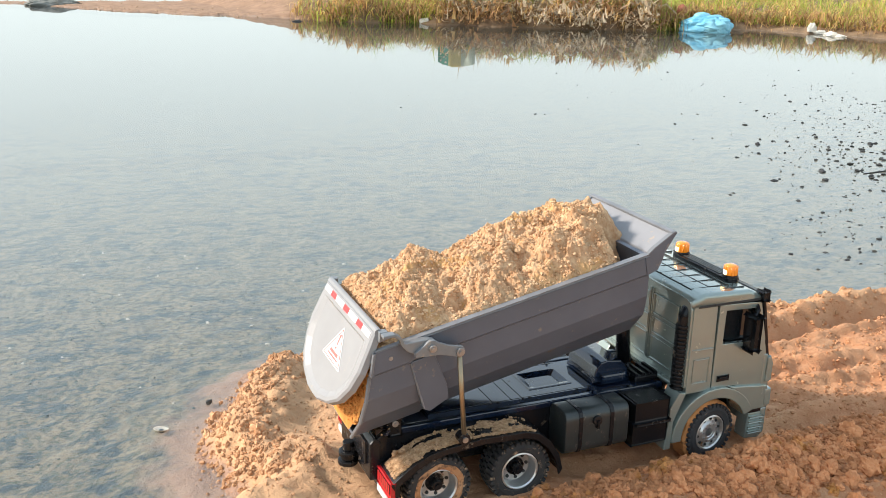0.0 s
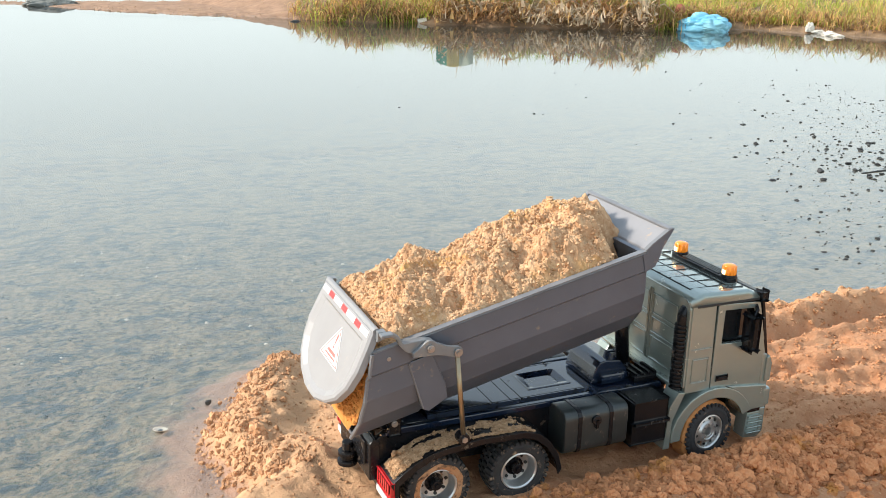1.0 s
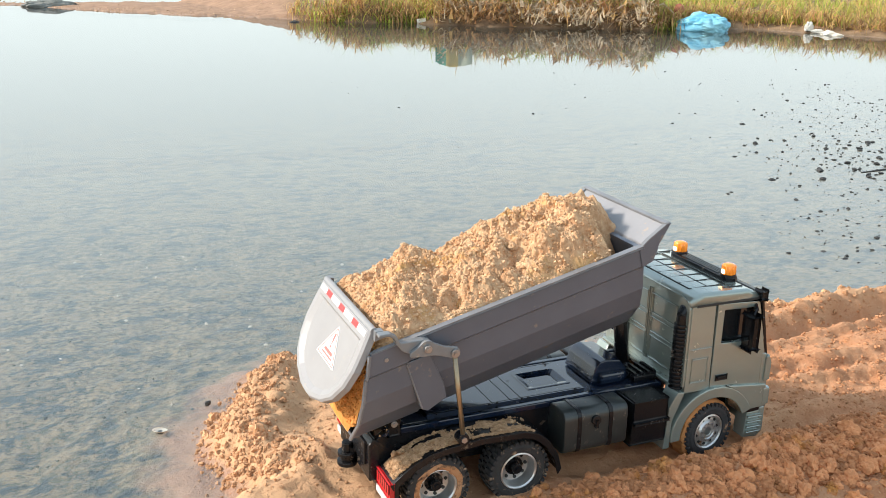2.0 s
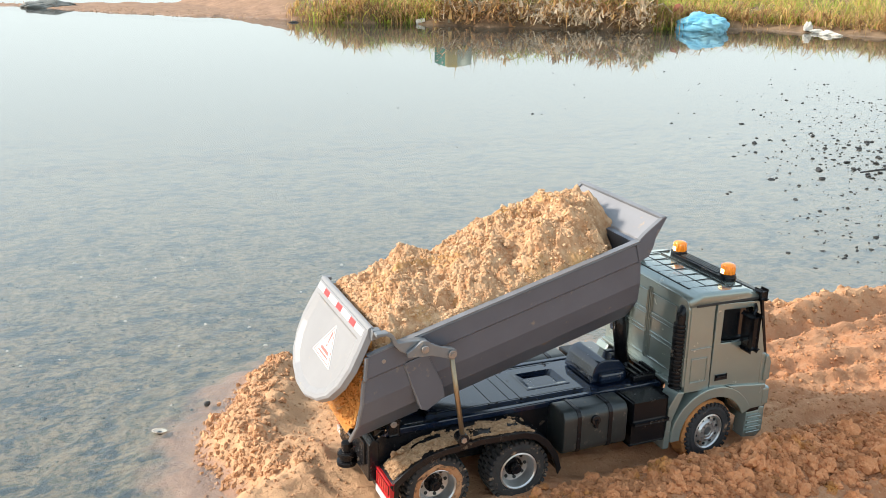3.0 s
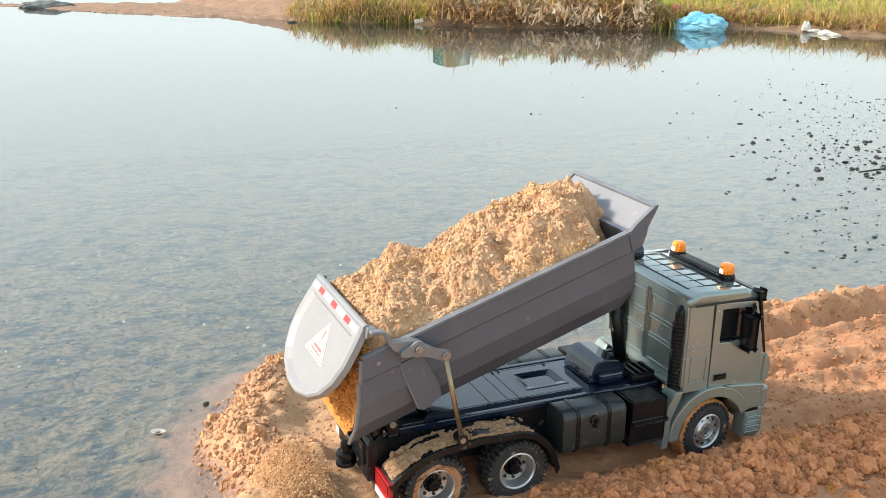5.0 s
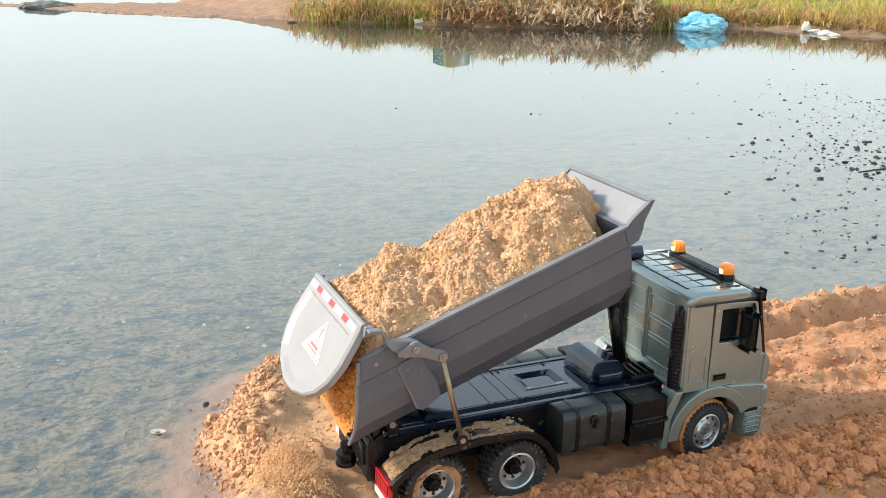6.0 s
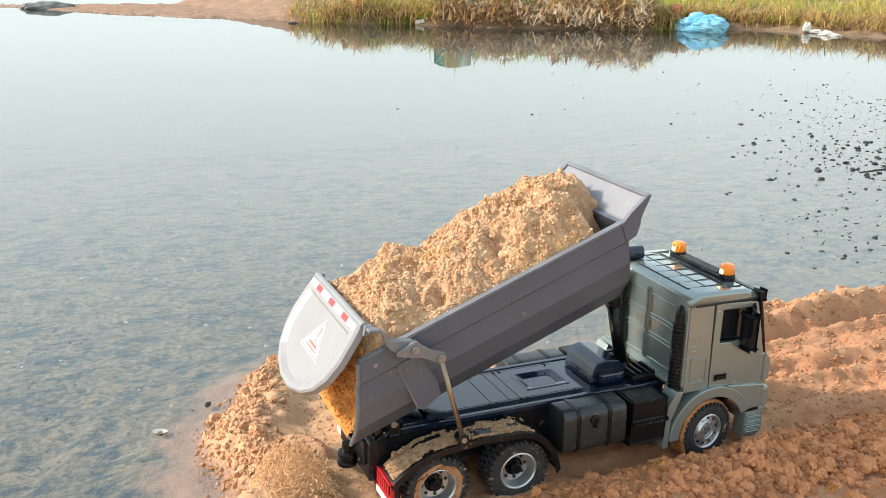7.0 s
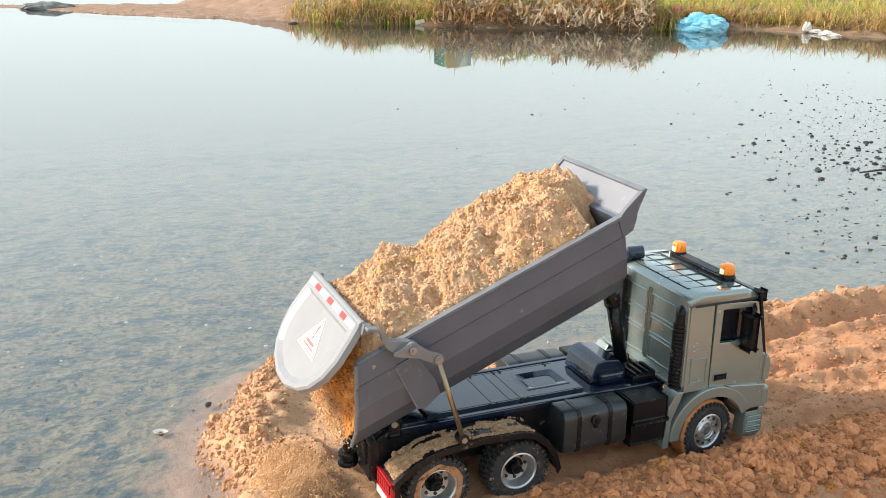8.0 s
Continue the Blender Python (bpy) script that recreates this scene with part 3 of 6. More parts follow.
    for x in (20.3, 21.0, 21.7, 22.3):
        part("bracket_rib", box(bmesh.new(), x - 0.15, x + 0.15, -3.0, -0.8, 7.6, 7.95, 0.05), BLACK, truck)
    # hinge blocks for the bed
    for s in (-1, 1):
        bm = bmesh.new()
        prism(bm, [(BX - 1.0, 6.9), (BX - 0.9, 7.6), (BX - 0.4, 8.0), (BX + 0.4, 8.0), (BX + 0.9, 7.3), (BX + 1.1, 6.9)], s * 2.6, s * 3.1, 0.06)
        block = part("hinge_block", bm, BLACK, truck)
        bm = bmesh.new()
        tube(bm, (BX, s * 2.4, BZ), (BX, s * 3.3, BZ), 0.32, n=6)
        tube(bm, (BX, s * 3.3, BZ), (BX, s * 3.4, BZ), 0.2, n=10)
        part("hinge_bolt", bm, STEEL, block, "steel bolt")
        plate = part("hinge_plate", box(bmesh.new(), BX - 0.6, BX + 0.35, s * 3.55, s * 3.97, 6.7, 8.1, 0.15), BLACK, truck)
        bm = tube(bmesh.new(), (BX - 0.15, s * 3.9, 7.75), (BX - 0.15, s * 4.1, 7.75), 0.27, n=18, b=0.05)
        tube(bm, (BX - 0.15, s * 4.1, 7.75), (BX - 0.15, s * 4.2, 7.75), 0.15, n=6)
        part("plate_bolt", bm, STEEL, plate, "steel washer and bolt")
    # rear cross member, coupling, lamps
    bm = bmesh.new()
    prism(bm, [(-4.9, 3.0), (-4.9, 6.2), (-4.5, 6.7), (-4.0, 6.3), (-4.0, 3.0)], -3.9, 3.9, 0.12)
    box(bm, -4.2, -3.7, -6.7, 6.7, 2.2, 2.85, 0.1)
    part("rear_bumper", bm, BLACK, truck, "black rear cross member")
    bm = bmesh.new()
    box(bm, -5.4, -4.8, -0.5, 0.5, 3.4, 4.3, 0.1)
    tube(bm, (-5.5, 0, 2.7), (-5.5, 0, 3.1), 0.85, n=20, b=0.1)
    tube(bm, (-5.5, 0, 3.1), (-5.5, 0, 3.5), 0.62, n=18, b=0.06)
    tube(bm, (-5.5, 0, 3.5), (-5.5, 0, 3.9), 0.8, n=20, b=0.1)
    tube(bm, (-5.5, 0, 3.9), (-5.5, 0, 4.7), 0.45, n=14, b=0.08)
    part("tow_coupling", bm, BLACK, truck, "black round tow coupling")
    for s in (-1, 1):
        bm = bmesh.new()
        box(bm, -3.95, -3.4, s * 3.8, s * 6.75, 2.9, 4.1, 0.1)
        housing = part("lamp_housing", bm, BLACK, truck)
        bm = bmesh.new()
        box(bm, -4.25, -3.9, s * 3.9, s * 6.9, 2.95, 4.25, 0.1)
        for k in range(6):
            y = s * (4.2 + 0.48 * k)
            box(bm, -4.35, -4.2, y - 0.15, y + 0.15, 3.15, 4.1, 0.05)
        part("tail_lamp", bm, RED, housing, "red ribbed tail lamp")
        bm = bmesh.new()
        box(bm, -4.35, -4.2, s * 4.0, s * 6.6, 2.25, 2.8, 0.02)
        part("reflector_strip", bm, WHITE, housing, "white reflective strip")


def fender(s):
    top = [(-4.2, 4.1), (-3.2, 4.9), (-2.2, 5.6), (-1.0, 6.15), (0.4, 6.45), (3.6, 6.75), (7.4, 6.6), (8.6, 6.2), (9.7, 5.3), (10.5, 4.0), (10.9, 2.6)]
    low = [(x * 0.97 + 0.1, z - 0.32) for x, z in top]
    bm = bmesh.new()
    prism(bm, top + low[::-1], s * 3.8, s * 6.75, 0.08)
    # flange outside
    prism(bm, top + [(x * 0.96 + 0.13, z - 0.55) for x, z in top][::-1], s * 6.72, s * 6.95, 0.05)
    f = part("fender", bm, BLACK, truck, "black double fender dusted with sand")
    bm = bmesh.new()
    box(bm, -4.3, -4.1, s * 3.9, s * 6.8, 3.4, 4.15, 0.05)
    part("fender_end", bm, BLACK, f)
    part("fender_bracket", box(bmesh.new(), 1.2, 2.1, s * 3.8, s * 3.2, 4.8, 6.3, 0.1), BLACK, f)
    return f


def fender_sand():
    xs = np.arange(-4.0, 8.7, 0.06)
    ys = np.arange(-6.62, -4.0, 0.06)
    X, Y = np.meshgrid(xs, ys)
    base = np.interp(X, [-4.2, -3.2, -2.2, -1.0, 0.4, 3.6, 7.4, 8.6, 9.7], [4.1, 4.9, 5.6, 6.15, 6.45, 6.75, 6.6, 6.2, 5.3])
    h = -0.24 + 1.2 * (fbm(X / 1.1, Y / 0.6, 5, 77) - 0.47) + 0.2 * billow(X / 0.4, Y / 0.4, 3) + 0.14 * billow(X / 0.2, Y / 0.2, 5)
    h = h - 0.35 * np.clip((Y + 5.3) / 1.2, 0, 1) - 0.5 * np.clip((-6.35 - Y) / 0.3, 0, 1) - 0.4 * np.clip((X - 7.6) / 1.0, 0, 1) - 0.4 * np.clip((-3.4 - X) / 0.5, 0, 1)
    h = h + 0.25 * bell(X, -3, 1.3) * bell(Y, -5.2, 0.8)
    ob = sheet("fender_sand", xs, ys, base + np.where(h > 0, 0.6 * h, np.maximum(h, -0.2)), FENDERSAND)
    tagged(ob, "loose sand lying along the rear fender", "sand", kind="stuff")
    rng = np.random.RandomState(5)
    pl = []
    gx0, gy0 = rng.uniform(-3.8, 8.4, 16000), rng.uniform(-6.66, -4.2, 16000)
    thick = fbm(gx0 / 1.1, gy0 / 0.6, 5, 77) - 0.5 - 0.12 * np.clip((gy0 + 5.3) / 1.0, 0, 1) - 0.2 * np.clip((gx0 - 7.4) / 1.0, 0, 1) + 0.10 * bell(gx0, -3, 1.3)
    for x, y, h in zip(gx0, gy0, thick):
        if h < -0.06 - 0.1 * rng.rand() ** 3:
            continue
        b = float(np.interp(x, [-4.2, -3.2, -2.2, -1.0, 0.4, 3.6, 7.4, 8.6], [4.1, 4.9, 5.6, 6.15, 6.45, 6.75, 6.6, 6.2]))
        pl.append((x, y, b + 0.02 + max(0, 0.75 * h) * rng.rand() + 0.04 * rng.rand(), 0.03 + 0.10 * rng.rand() ** 4, 1))
    pl += [(-2.6, -4.9, 5.75, 0.38, 2), (-3.1, -4.6, 5.5, 0.3, 2), (0.3, -4.6, 6.7, 0.18, 2)]
    tagged(lumps("sand_crumbs", pl, FENDERSAND), "sand crumbs on the black fender", "sand", kind="stuff")


def tank_and_boxes():
    for s in (-1, 1):
        t = bmesh.new()
        box(t, 11.2, 17.3, s * 3.7, s * 6.6, 3.4, 7.3)
        bev(t, [e for e in t.edges if abs(e.verts[0].co.x - e.verts[1].co.x) > 1], 0.9, 4)
        bev(t, [e for e in t.edges if abs(e.verts[0].co.x - e.verts[1].co.x) < 0.01], 0.12, 2)
        bm = join(bmesh.new(), t)
        tank = part("fuel_tank", bm, TANK, truck, "dark grey fuel tank with rounded edges", True)
        for x in (12.6, 15.6):
            bm = bmesh.new()
            t = bmesh.new()
            box(t, x - 0.18, x + 0.18, s * 3.65, s * 6.66, 3.34, 7.36)
            bev(t, [e for e in t.edges if abs(e.verts[0].co.x - e.verts[1].co.x) > 0.1], 0.95, 4)
            join(bm, t)
            part("tank_strap", bm, BLACK, tank)
        bm = bmesh.new()
        tube(bm, (14.1, s * 6.5, 6.3), (14.1, s * 6.85, 6.35), 0.42, n=16, b=0.06)
        box(bm, 14.0, 14.2, s * 6.6, s * 6.95, 5.7, 6.4, 0.04)
        part("filler_cap", bm, BLACK, tank, "black filler cap")
        bm = bmesh.new()
        box(bm, 17.9, 21.3, s * 3.8, s * 6.5, 5.2, 7.1, 0.15)
        box(bm, 17.9, 21.4, s * 3.8, s * 6.35, 3.0, 5.1, 0.12)
        box(bm, 18.0, 21.5, s * 3.9, s * 6.75, 4.95, 5.2, 0.06)
        part("battery_box", bm, BLACK, truck, "black stepped side box")


chassis()
for side in (-1, 1):
    fender(side)
tank_and_boxes()
fender_sand()


# ---------------------------------------------------------------- truck: wheels
def wheel(front):
    w = new("wheel")
    w.parent = truck
    bm = bmesh.new()
    R = 2.8
    prof = [(1.62, 0.15), (1.75, -0.08), (2.2, -0.13), (2.46, -0.02), (2.55, 0.12), (2.55, 2.0), (2.45, 2.2), (1.7, 2.2), (1.62, 2.0)]
    lathe(bm, prof, 56, None, True)
    n = 34
    for k in range(n):
        a = 2 * math.pi * k / n
        for row, (y0, y1) in enumerate(((-0.02, 0.72), (0.78, 1.42), (1.48, 2.15))):
            t = bmesh.new()
            box(t, 2.42, R, y0 - (0.1 if row == 0 else 0), y1, -0.155, 0.155, 0.03, 1)
            if row != 1:
                for v in t.verts:
                    if v.co.x > 2.7 and (v.co.y < 0.2 or v.co.y > 1.95):
                        v.co.x -= 0.08
            join(bm, t, Matrix.Rotation(-a - row * math.pi / n, 4, "Y"))
    tyre = part("tyre", bm, TYREF if front else TYRE, w, "black rubber tyre, side clean" if front else "black lugged tyre caked with mud")
    bm = bmesh.new()
    if front:
        prof = [(1.64, 1.6), (1.66, -0.02), (1.56, -0.06), (1.46, 0.05), (1.38, 0.32), (1.1, 0.22), (0.95, 0.02), (0.72, -0.02), (0.66, 0.06), (0.46, 0.06), (0.42, 0.1), (0.40, 0.9), (0.05, 0.9)]
    else:
        prof = [(1.64, 1.6), (1.66, -0.02), (1.56, -0.06), (1.46, 0.05), (1.36, 0.55), (1.28, 0.95), (0.85, 1.05), (0.1, 1.05)]
    lathe(bm, prof, 64)
    rim = part("rim", bm, SILVER, w, "silver wheel rim")
    # dark plugs on the rim paint the shade of its holes
    bm = bmesh.new()
    for k in range(10 if front else 8):
        a = 2 * math.pi * (k + 0.5) / (10 if front else 8)
        r = 1.24 if front else 1.06
        y = 0.24 if front else 0.98
        tube(bm, (r * math.cos(a), y - 0.06, r * math.sin(a)), (r * math.cos(a), y + 0.1, r * math.sin(a)), 0.13 if front else 0.15, n=10)
    part("rim_hole_shade", bm, SEAMSHADE, rim)
    bm = bmesh.new()
    if front:
        for k in range(10):
            a = 2 * math.pi * k / 10
            tube(bm, (0.8 * math.cos(a), -0.12, 0.8 * math.sin(a)), (0.8 * math.cos(a), 0.05, 0.8 * math.sin(a)), 0.08, n=6)
        part("wheel_nut", bm, STEEL, rim)
    else:
        tube(bm, (0, 0.25, 0), (0, 1.05, 0), 0.42, 0.5, n=16, b=0.05)
        tube(bm, (0, 0.12, 0), (0, 0.3, 0), 0.2, n=8)
        for k in range(10):
            a = 2 * math.pi * k / 10
            tube(bm, (0.66 * math.cos(a), 0.75, 0.66 * math.sin(a)), (0.66 * math.cos(a), 1.05, 0.66 * math.sin(a)), 0.11, n=6)
        lathe(bm, [(0.78, 1.04), (0.78, 0.9), (0.1, 0.88)], 20)
        part("hub", bm, BLACK, w, "black wheel hub")
    if front:
        # mud packed on the tread
        bm = bmesh.new()
        t = bmesh.new()
        lathe(t, [(2.5, 0.15), (2.74, 0.14), (2.98, 0.3), (3.02, 1.2), (2.98, 1.9), (2.7, 2.1), (2.5, 2.1)], 60, None, True)
        for v in t.verts:
            k = 1 + 0.05 * noise.noise(v.co * 1.6) + 0.03 * noise.noise(v.co * 4)
            v.co.x, v.co.z = v.co.x * k, v.co.z * k
        join(bm, t)
        part("mud_coat", bm, WETMUD, tyre, "orange mud packed on the tread")
    return w


def mud_ring(w):
    """Mud dried inside the tyre wall and on part of the rim."""
    t = bmesh.new()
    lathe(t, [(1.5, 0.0), (1.72, -0.13), (1.95, -0.17), (2.15, -0.12), (2.0, 0.1), (1.6, 0.2)], 60, None, True)
    for v in t.verts:
        k = 1 + 0.08 * noise.noise(v.co * 1.1 + Vector((4, 0, 0))) + 0.03 * noise.noise(v.co * 5)
        v.co.x, v.co.z = v.co.x * k, v.co.z * k
    tyre = [o for o in w.children if o.name.startswith("tyre")][0]
    part("mud_coat", t, MUD, tyre, "orange mud on the tyre wall")


def set_wheels():
    rear = wheel(False)
    front = wheel(True)
    y = -6.42
    rear.matrix_basis = pose(0, y * C, 2.8 * C, 0, 15, 0)
    front.matrix_basis = pose(26.25 * C, (y + 0.1) * C, 2.75 * C, 0, 8, 8)
    second = copy_thing(rear, pose(7.19 * C, y * C, 2.8 * C, 0, 61, 0))
    copy_thing(rear, pose(0, -y * C, 2.8 * C, 0, 31, 180))
    copy_thing(rear, pose(7.19 * C, -y * C, 2.8 * C, 0, 75, 180))
    copy_thing(front, pose(26.5 * C, -y * C, 2.75 * C, 0, 50, 188))
    mud_ring(rear)


set_wheels()


# ---------------------------------------------------------------- truck: cab
def arc(cx, cz, r, a0, a1, n):
    return [(cx + r * math.cos(radians(a0 + (a1 - a0) * k / n)), cz + r * math.sin(radians(a0 + (a1 - a0) * k / n))) for k in range(n + 1)]


def cab():
    W = 6.3
    for s in (-1, 1):
        # sleeper panel behind the door
        bm = bmesh.new()
        prism(bm, [(23.15, 7.0), (23.15, 15.0), (23.5, 15.35), (25.62, 15.3), (25.75, 7.0)], s * (W - 0.5), s * W, 0.06)
        body = part("side_panel", bm, CABGREY, truck, "grey-green cab side panel")
        bm = bmesh.new()
        for x0, x1, z0, z1 in ((23.6, 25.3, 7.9, 7.97), (23.6, 25.3, 10.1, 10.17), (23.6, 23.67, 7.9, 10.17), (25.23, 25.3, 7.9, 10.17), (23.4, 25.6, 11.05, 11.1)):
            box(bm, x0, x1, s * (W - 0.02), s * (W + 0.05), z0, z1, 0.02, 1)
        part("panel_rib", bm, CABGREY, body)
        # door, with a window opening
        d = new("door")
        d.parent = truck
        tagged(d, "grey-green cab door with open window")
        bm = bmesh.new()
        prism(bm, [(25.83, 7.05), (25.83, 11.3), (31.2, 11.0), (31.55, 9.6), (31.75, 6.6), (29.6, 6.6), (28.3, 7.05)], s * (W - 0.45), s * (W + 0.03), 0.06)
        prism(bm, [(25.83, 11.2), (25.83, 14.95), (26.6, 14.92), (26.55, 11.2)], s * (W - 0.45), s * (W + 0.028), 0.05)
        prism(bm, [(26.5, 14.35), (26.5, 14.95), (30.2, 14.75), (30.35, 14.2)], s * (W - 0.45), s * (W + 0.026), 0.05)
        prism(bm, [(30.3, 14.75), (31.25, 11.0), (30.75, 10.9), (29.9, 14.5)], s * (W - 0.45), s * (W + 0.024), 0.05)
        part("door_skin", bm, CABGREY, d)
        bm = bmesh.new()
        prism(bm, [(26.55, 11.2), (26.55, 14.4), (29.95, 14.4), (30.8, 11.0)], s * (W - 0.75), s * (W - 0.7))
        part("window_pane", bm, GLASS, d, "dark window glass")
        bm = bmesh.new()
        box(bm, 26.3, 27.55, s * (W + 0.0), s * (W + 0.1), 7.75, 8.25, 0.15)
        box(bm, 26.45, 27.4, s * (W + 0.08), s * (W + 0.2), 8.02, 8.18, 0.05)
        part("door_handle", bm, BLACK, d, "black door handle")
        # wheel arch and lower flank
        out = arc(26.38, 2.75, 4.45, 182, 22, 18)
        inn = arc(26.38, 2.75, 3.45, 22, 182, 18)
        bm = bmesh.new()
        prism(bm, out + inn, s * (W - 1.6), s * (W + 0.35), 0.1)
        arch = part("wheel_arch", bm, CABGREY, truck, "grey-green wheel arch lip")
        bm = bmesh.new()
        prism(bm, [(21.3, 2.0), (21.6, 6.0), (22.4, 7.3), (23.1, 7.2), (22.0, 4.6), (21.95, 2.0)], s * (W - 1.6), s * (W + 0.2), 0.08)
        part("mudflap", bm, CABGREY, arch)
        bm = bmesh.new()
        prism(bm, [(27.6, 7.1), (31.9, 6.6), (32.3, 5.4), (32.2, 4.4), (30.3, 4.35), (29.8, 5.5), (28.8, 6.4)], s * (W - 1.0), s * (W + 0.28), 0.1)
        part("lower_flank", bm, CABGREY, truck)
        # solid black strip painting the shade in the gap above the step
        bm = bmesh.new()
        prism(bm, [(30.2, 4.4), (32.2, 4.45), (32.2, 4.05), (30.3, 4.0)], s * (W - 0.9), s * (W + 0.2), 0.05)
        part("step_gap_shade", bm, BLACK, truck)
        bm = bmesh.new()
        prism(bm, [(30.0, 1.55), (30.2, 4.0), (32.1, 4.05), (32.2, 1.9), (31.6, 1.35)], s * (W - 1.2), s * (W + 0.2), 0.1)
        for k in range(4):
            box(bm, 30.3, 31.9, s * (W + 0.15), s * (W + 0.3), 2.0 + 0.5 * k, 2.2 + 0.5 * k, 0.05, 1)
        part("cab_step", bm, CABGREY, truck, "ribbed grey-green cab step smeared with mud")
        # mirror
        bm = bmesh.new()
        t = bmesh.new()
        box(t, 28.75, 29.45, s * (W + 0.2), s * (W + 1.1), 10.75, 13.75, 0.32, 4)
        join(bm, t)
        sweep(bm, [(30.0, s * (W - 0.2), 14.5), (29.6, s * (W + 0.55), 14.2), (29.2, s * (W + 0.65), 13.5)], 0.16)
        sweep(bm, [(30.4, s * (W - 0.1), 10.8), (29.3, s * (W + 0.65), 10.9)], 0.13)
        mirror = part("wing_mirror", bm, BLACK, truck, "black wing mirror housing")
        bm = bmesh.new()
        box(bm, 28.68, 28.77, s * (W + 0.42), s * (W + 0.9), 11.1, 13.4, 0.03)
        part("mirror_glass", bm, GLASS, mirror, "dark mirror glass")
    # rear wall with ribs
    bm = bmesh.new()
    t = bmesh.new()
    box(t, 22.95, 23.35, -W + 0.1, W - 0.1, 7.6, 15.6)
    bev(t, [e for e in t.edges if abs(e.verts[0].co.x - e.verts[1].co.x) > 0.1 and e.verts[0].co.z > 15], 1.2, 5)
    join(bm, t)
    wall = part("rear_wall", bm, CABGREY, truck, "ribbed grey-green rear wall of the cab")
    bm = bmesh.new()
    for y0, y1 in ((-4.6, -0.9), (-0.3, 3.4)):
        for z0, z1 in ((8.4, 10.6), (10.9, 12.4), (12.7, 14.6)):
            for a, b, c, d in ((y0, y1, z0, z0 + 0.09), (y0, y1, z1 - 0.09, z1), (y0, y0 + 0.09, z0, z1), (y1 - 0.09, y1, z0, z1)):
                box(bm, 22.8, 22.98, a, b, c, d, 0.03, 1)
    for y in (-0.75, -0.45):
        box(bm, 22.78, 22.98, y - 0.05, y + 0.05, 8.2, 15.0, 0.03, 1)
    box(bm, 22.3, 23.0, -W + 1.2, W - 0.4, 7.45, 7.75, 0.1)
    box(bm, 22.4, 23.0, -W + 1.2, -W + 1.8, 6.4, 7.6, 0.1)
    part("wall_rib", bm, CABGREY, wall)
    # roof
    bm = bmesh.new()
    t = bmesh.new()
    prism(t, [(23.0, 15.0), (23.0, 15.7), (24.2, 16.1), (29.0, 15.95), (30.0, 15.6), (30.4, 15.0)], -W - 0.02, W + 0.02)
    bev(t, [e for e in t.edges if e.verts[0].co.z > 15.3 and e.verts[1].co.z > 15.3 and abs(e.verts[0].co.y - e.verts[1].co.y) < 0.1], 0.55, 4)
    join(bm, t)
    roof = part("roof", bm, CABGREY, truck, "grey-green cab roof with panel joints", True)
    bm = bmesh.new()
    for k in range(7):
        y = -4.6 + 1.55 * k
        box(bm, 23.9, 27.6, y - 0.016, y + 0.016, 16.03, 16.1)
    for x in (23.9, 27.6, 25.75):
        box(bm, x - 0.018, x + 0.018, -4.6, 4.7, 16.0, 16.095)
    for y in (-5.3, 5.3):
        box(bm, 24.6, 29.0, y - 0.03, y + 0.03, 15.9, 16.03)
    part("roof_joint", bm, SEAMSHADE, roof)
    bm = bmesh.new()
    box(bm, 23.6, 30.5, -W - 0.05, W + 0.05, 14.9, 15.14, 0.05)
    part("gutter", bm, SEAMSHADE, roof)
    # sun visor
    bm = bmesh.new()
    prism(bm, [(29.9, 15.68), (30.5, 15.62), (30.95, 15.0), (31.0, 14.6), (30.8, 14.6), (30.4, 15.2), (29.9, 15.5)], -W - 0.1, W + 0.1, 0.06)
    for s in (-1, 1):
        box(bm, 30.15, 30.8, s * (W - 0.35), s * (W + 0.2), 14.9, 15.65, 0.2, 3)
    part("sun_visor", bm, BLACK, truck, "black sun visor")
    # windscreen, front
    bm = bmesh.new()
    prism(bm, [(31.8, 9.6), (30.7, 14.9), (30.5, 14.9), (31.5, 9.6)], -W + 0.15, W - 0.15, 0.05)
    part("windscreen", bm, GLASS, truck, "dark windscreen")
    for s in (-1, 1):
        part("pillar", prism(bmesh.new(), [(31.9, 9.4), (30.75, 15.0), (30.5, 15.0), (31.55, 9.4)], s * W, s * (W - 0.5), 0.06), BLACK, truck)
    bm = bmesh.new()
    prism(bm, [(31.2, 2.2), (31.2, 9.7), (31.8, 9.6), (32.15, 8.0), (32.2, 5.6), (32.0, 2.2)], -W - 0.1, W + 0.1, 0.2, 3)
    part("front_panel", bm, CABGREY, truck, "grey-green cab front")
    bm = bmesh.new()
    prism(bm, [(31.6, 6.9), (31.65, 9.3), (31.95, 9.5), (32.3, 8.7), (32.25, 7.0)], -W - 0.3, W + 0.3, 0.14, 3)
    box(bm, 31.6, 32.5, -W - 0.35, W + 0.35, 4.5, 6.3, 0.3, 3)
    box(bm, 31.5, 32.2, -W - 0.3, W + 0.3, 2.0, 4.4, 0.25, 3)
    part("corner_vane", bm, CABGREY, truck)
    # cab interior and seat as plain blocks, shade put into their dark colour
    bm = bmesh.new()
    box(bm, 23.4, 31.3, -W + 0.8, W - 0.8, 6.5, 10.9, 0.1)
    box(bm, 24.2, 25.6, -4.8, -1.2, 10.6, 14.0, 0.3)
    part("cab_interior", bm, SEAMSHADE, truck)
    bm = bmesh.new()
    for k in range(16):
        a, b = 2 * math.pi * k / 16, 2 * math.pi * (k + 1) / 16
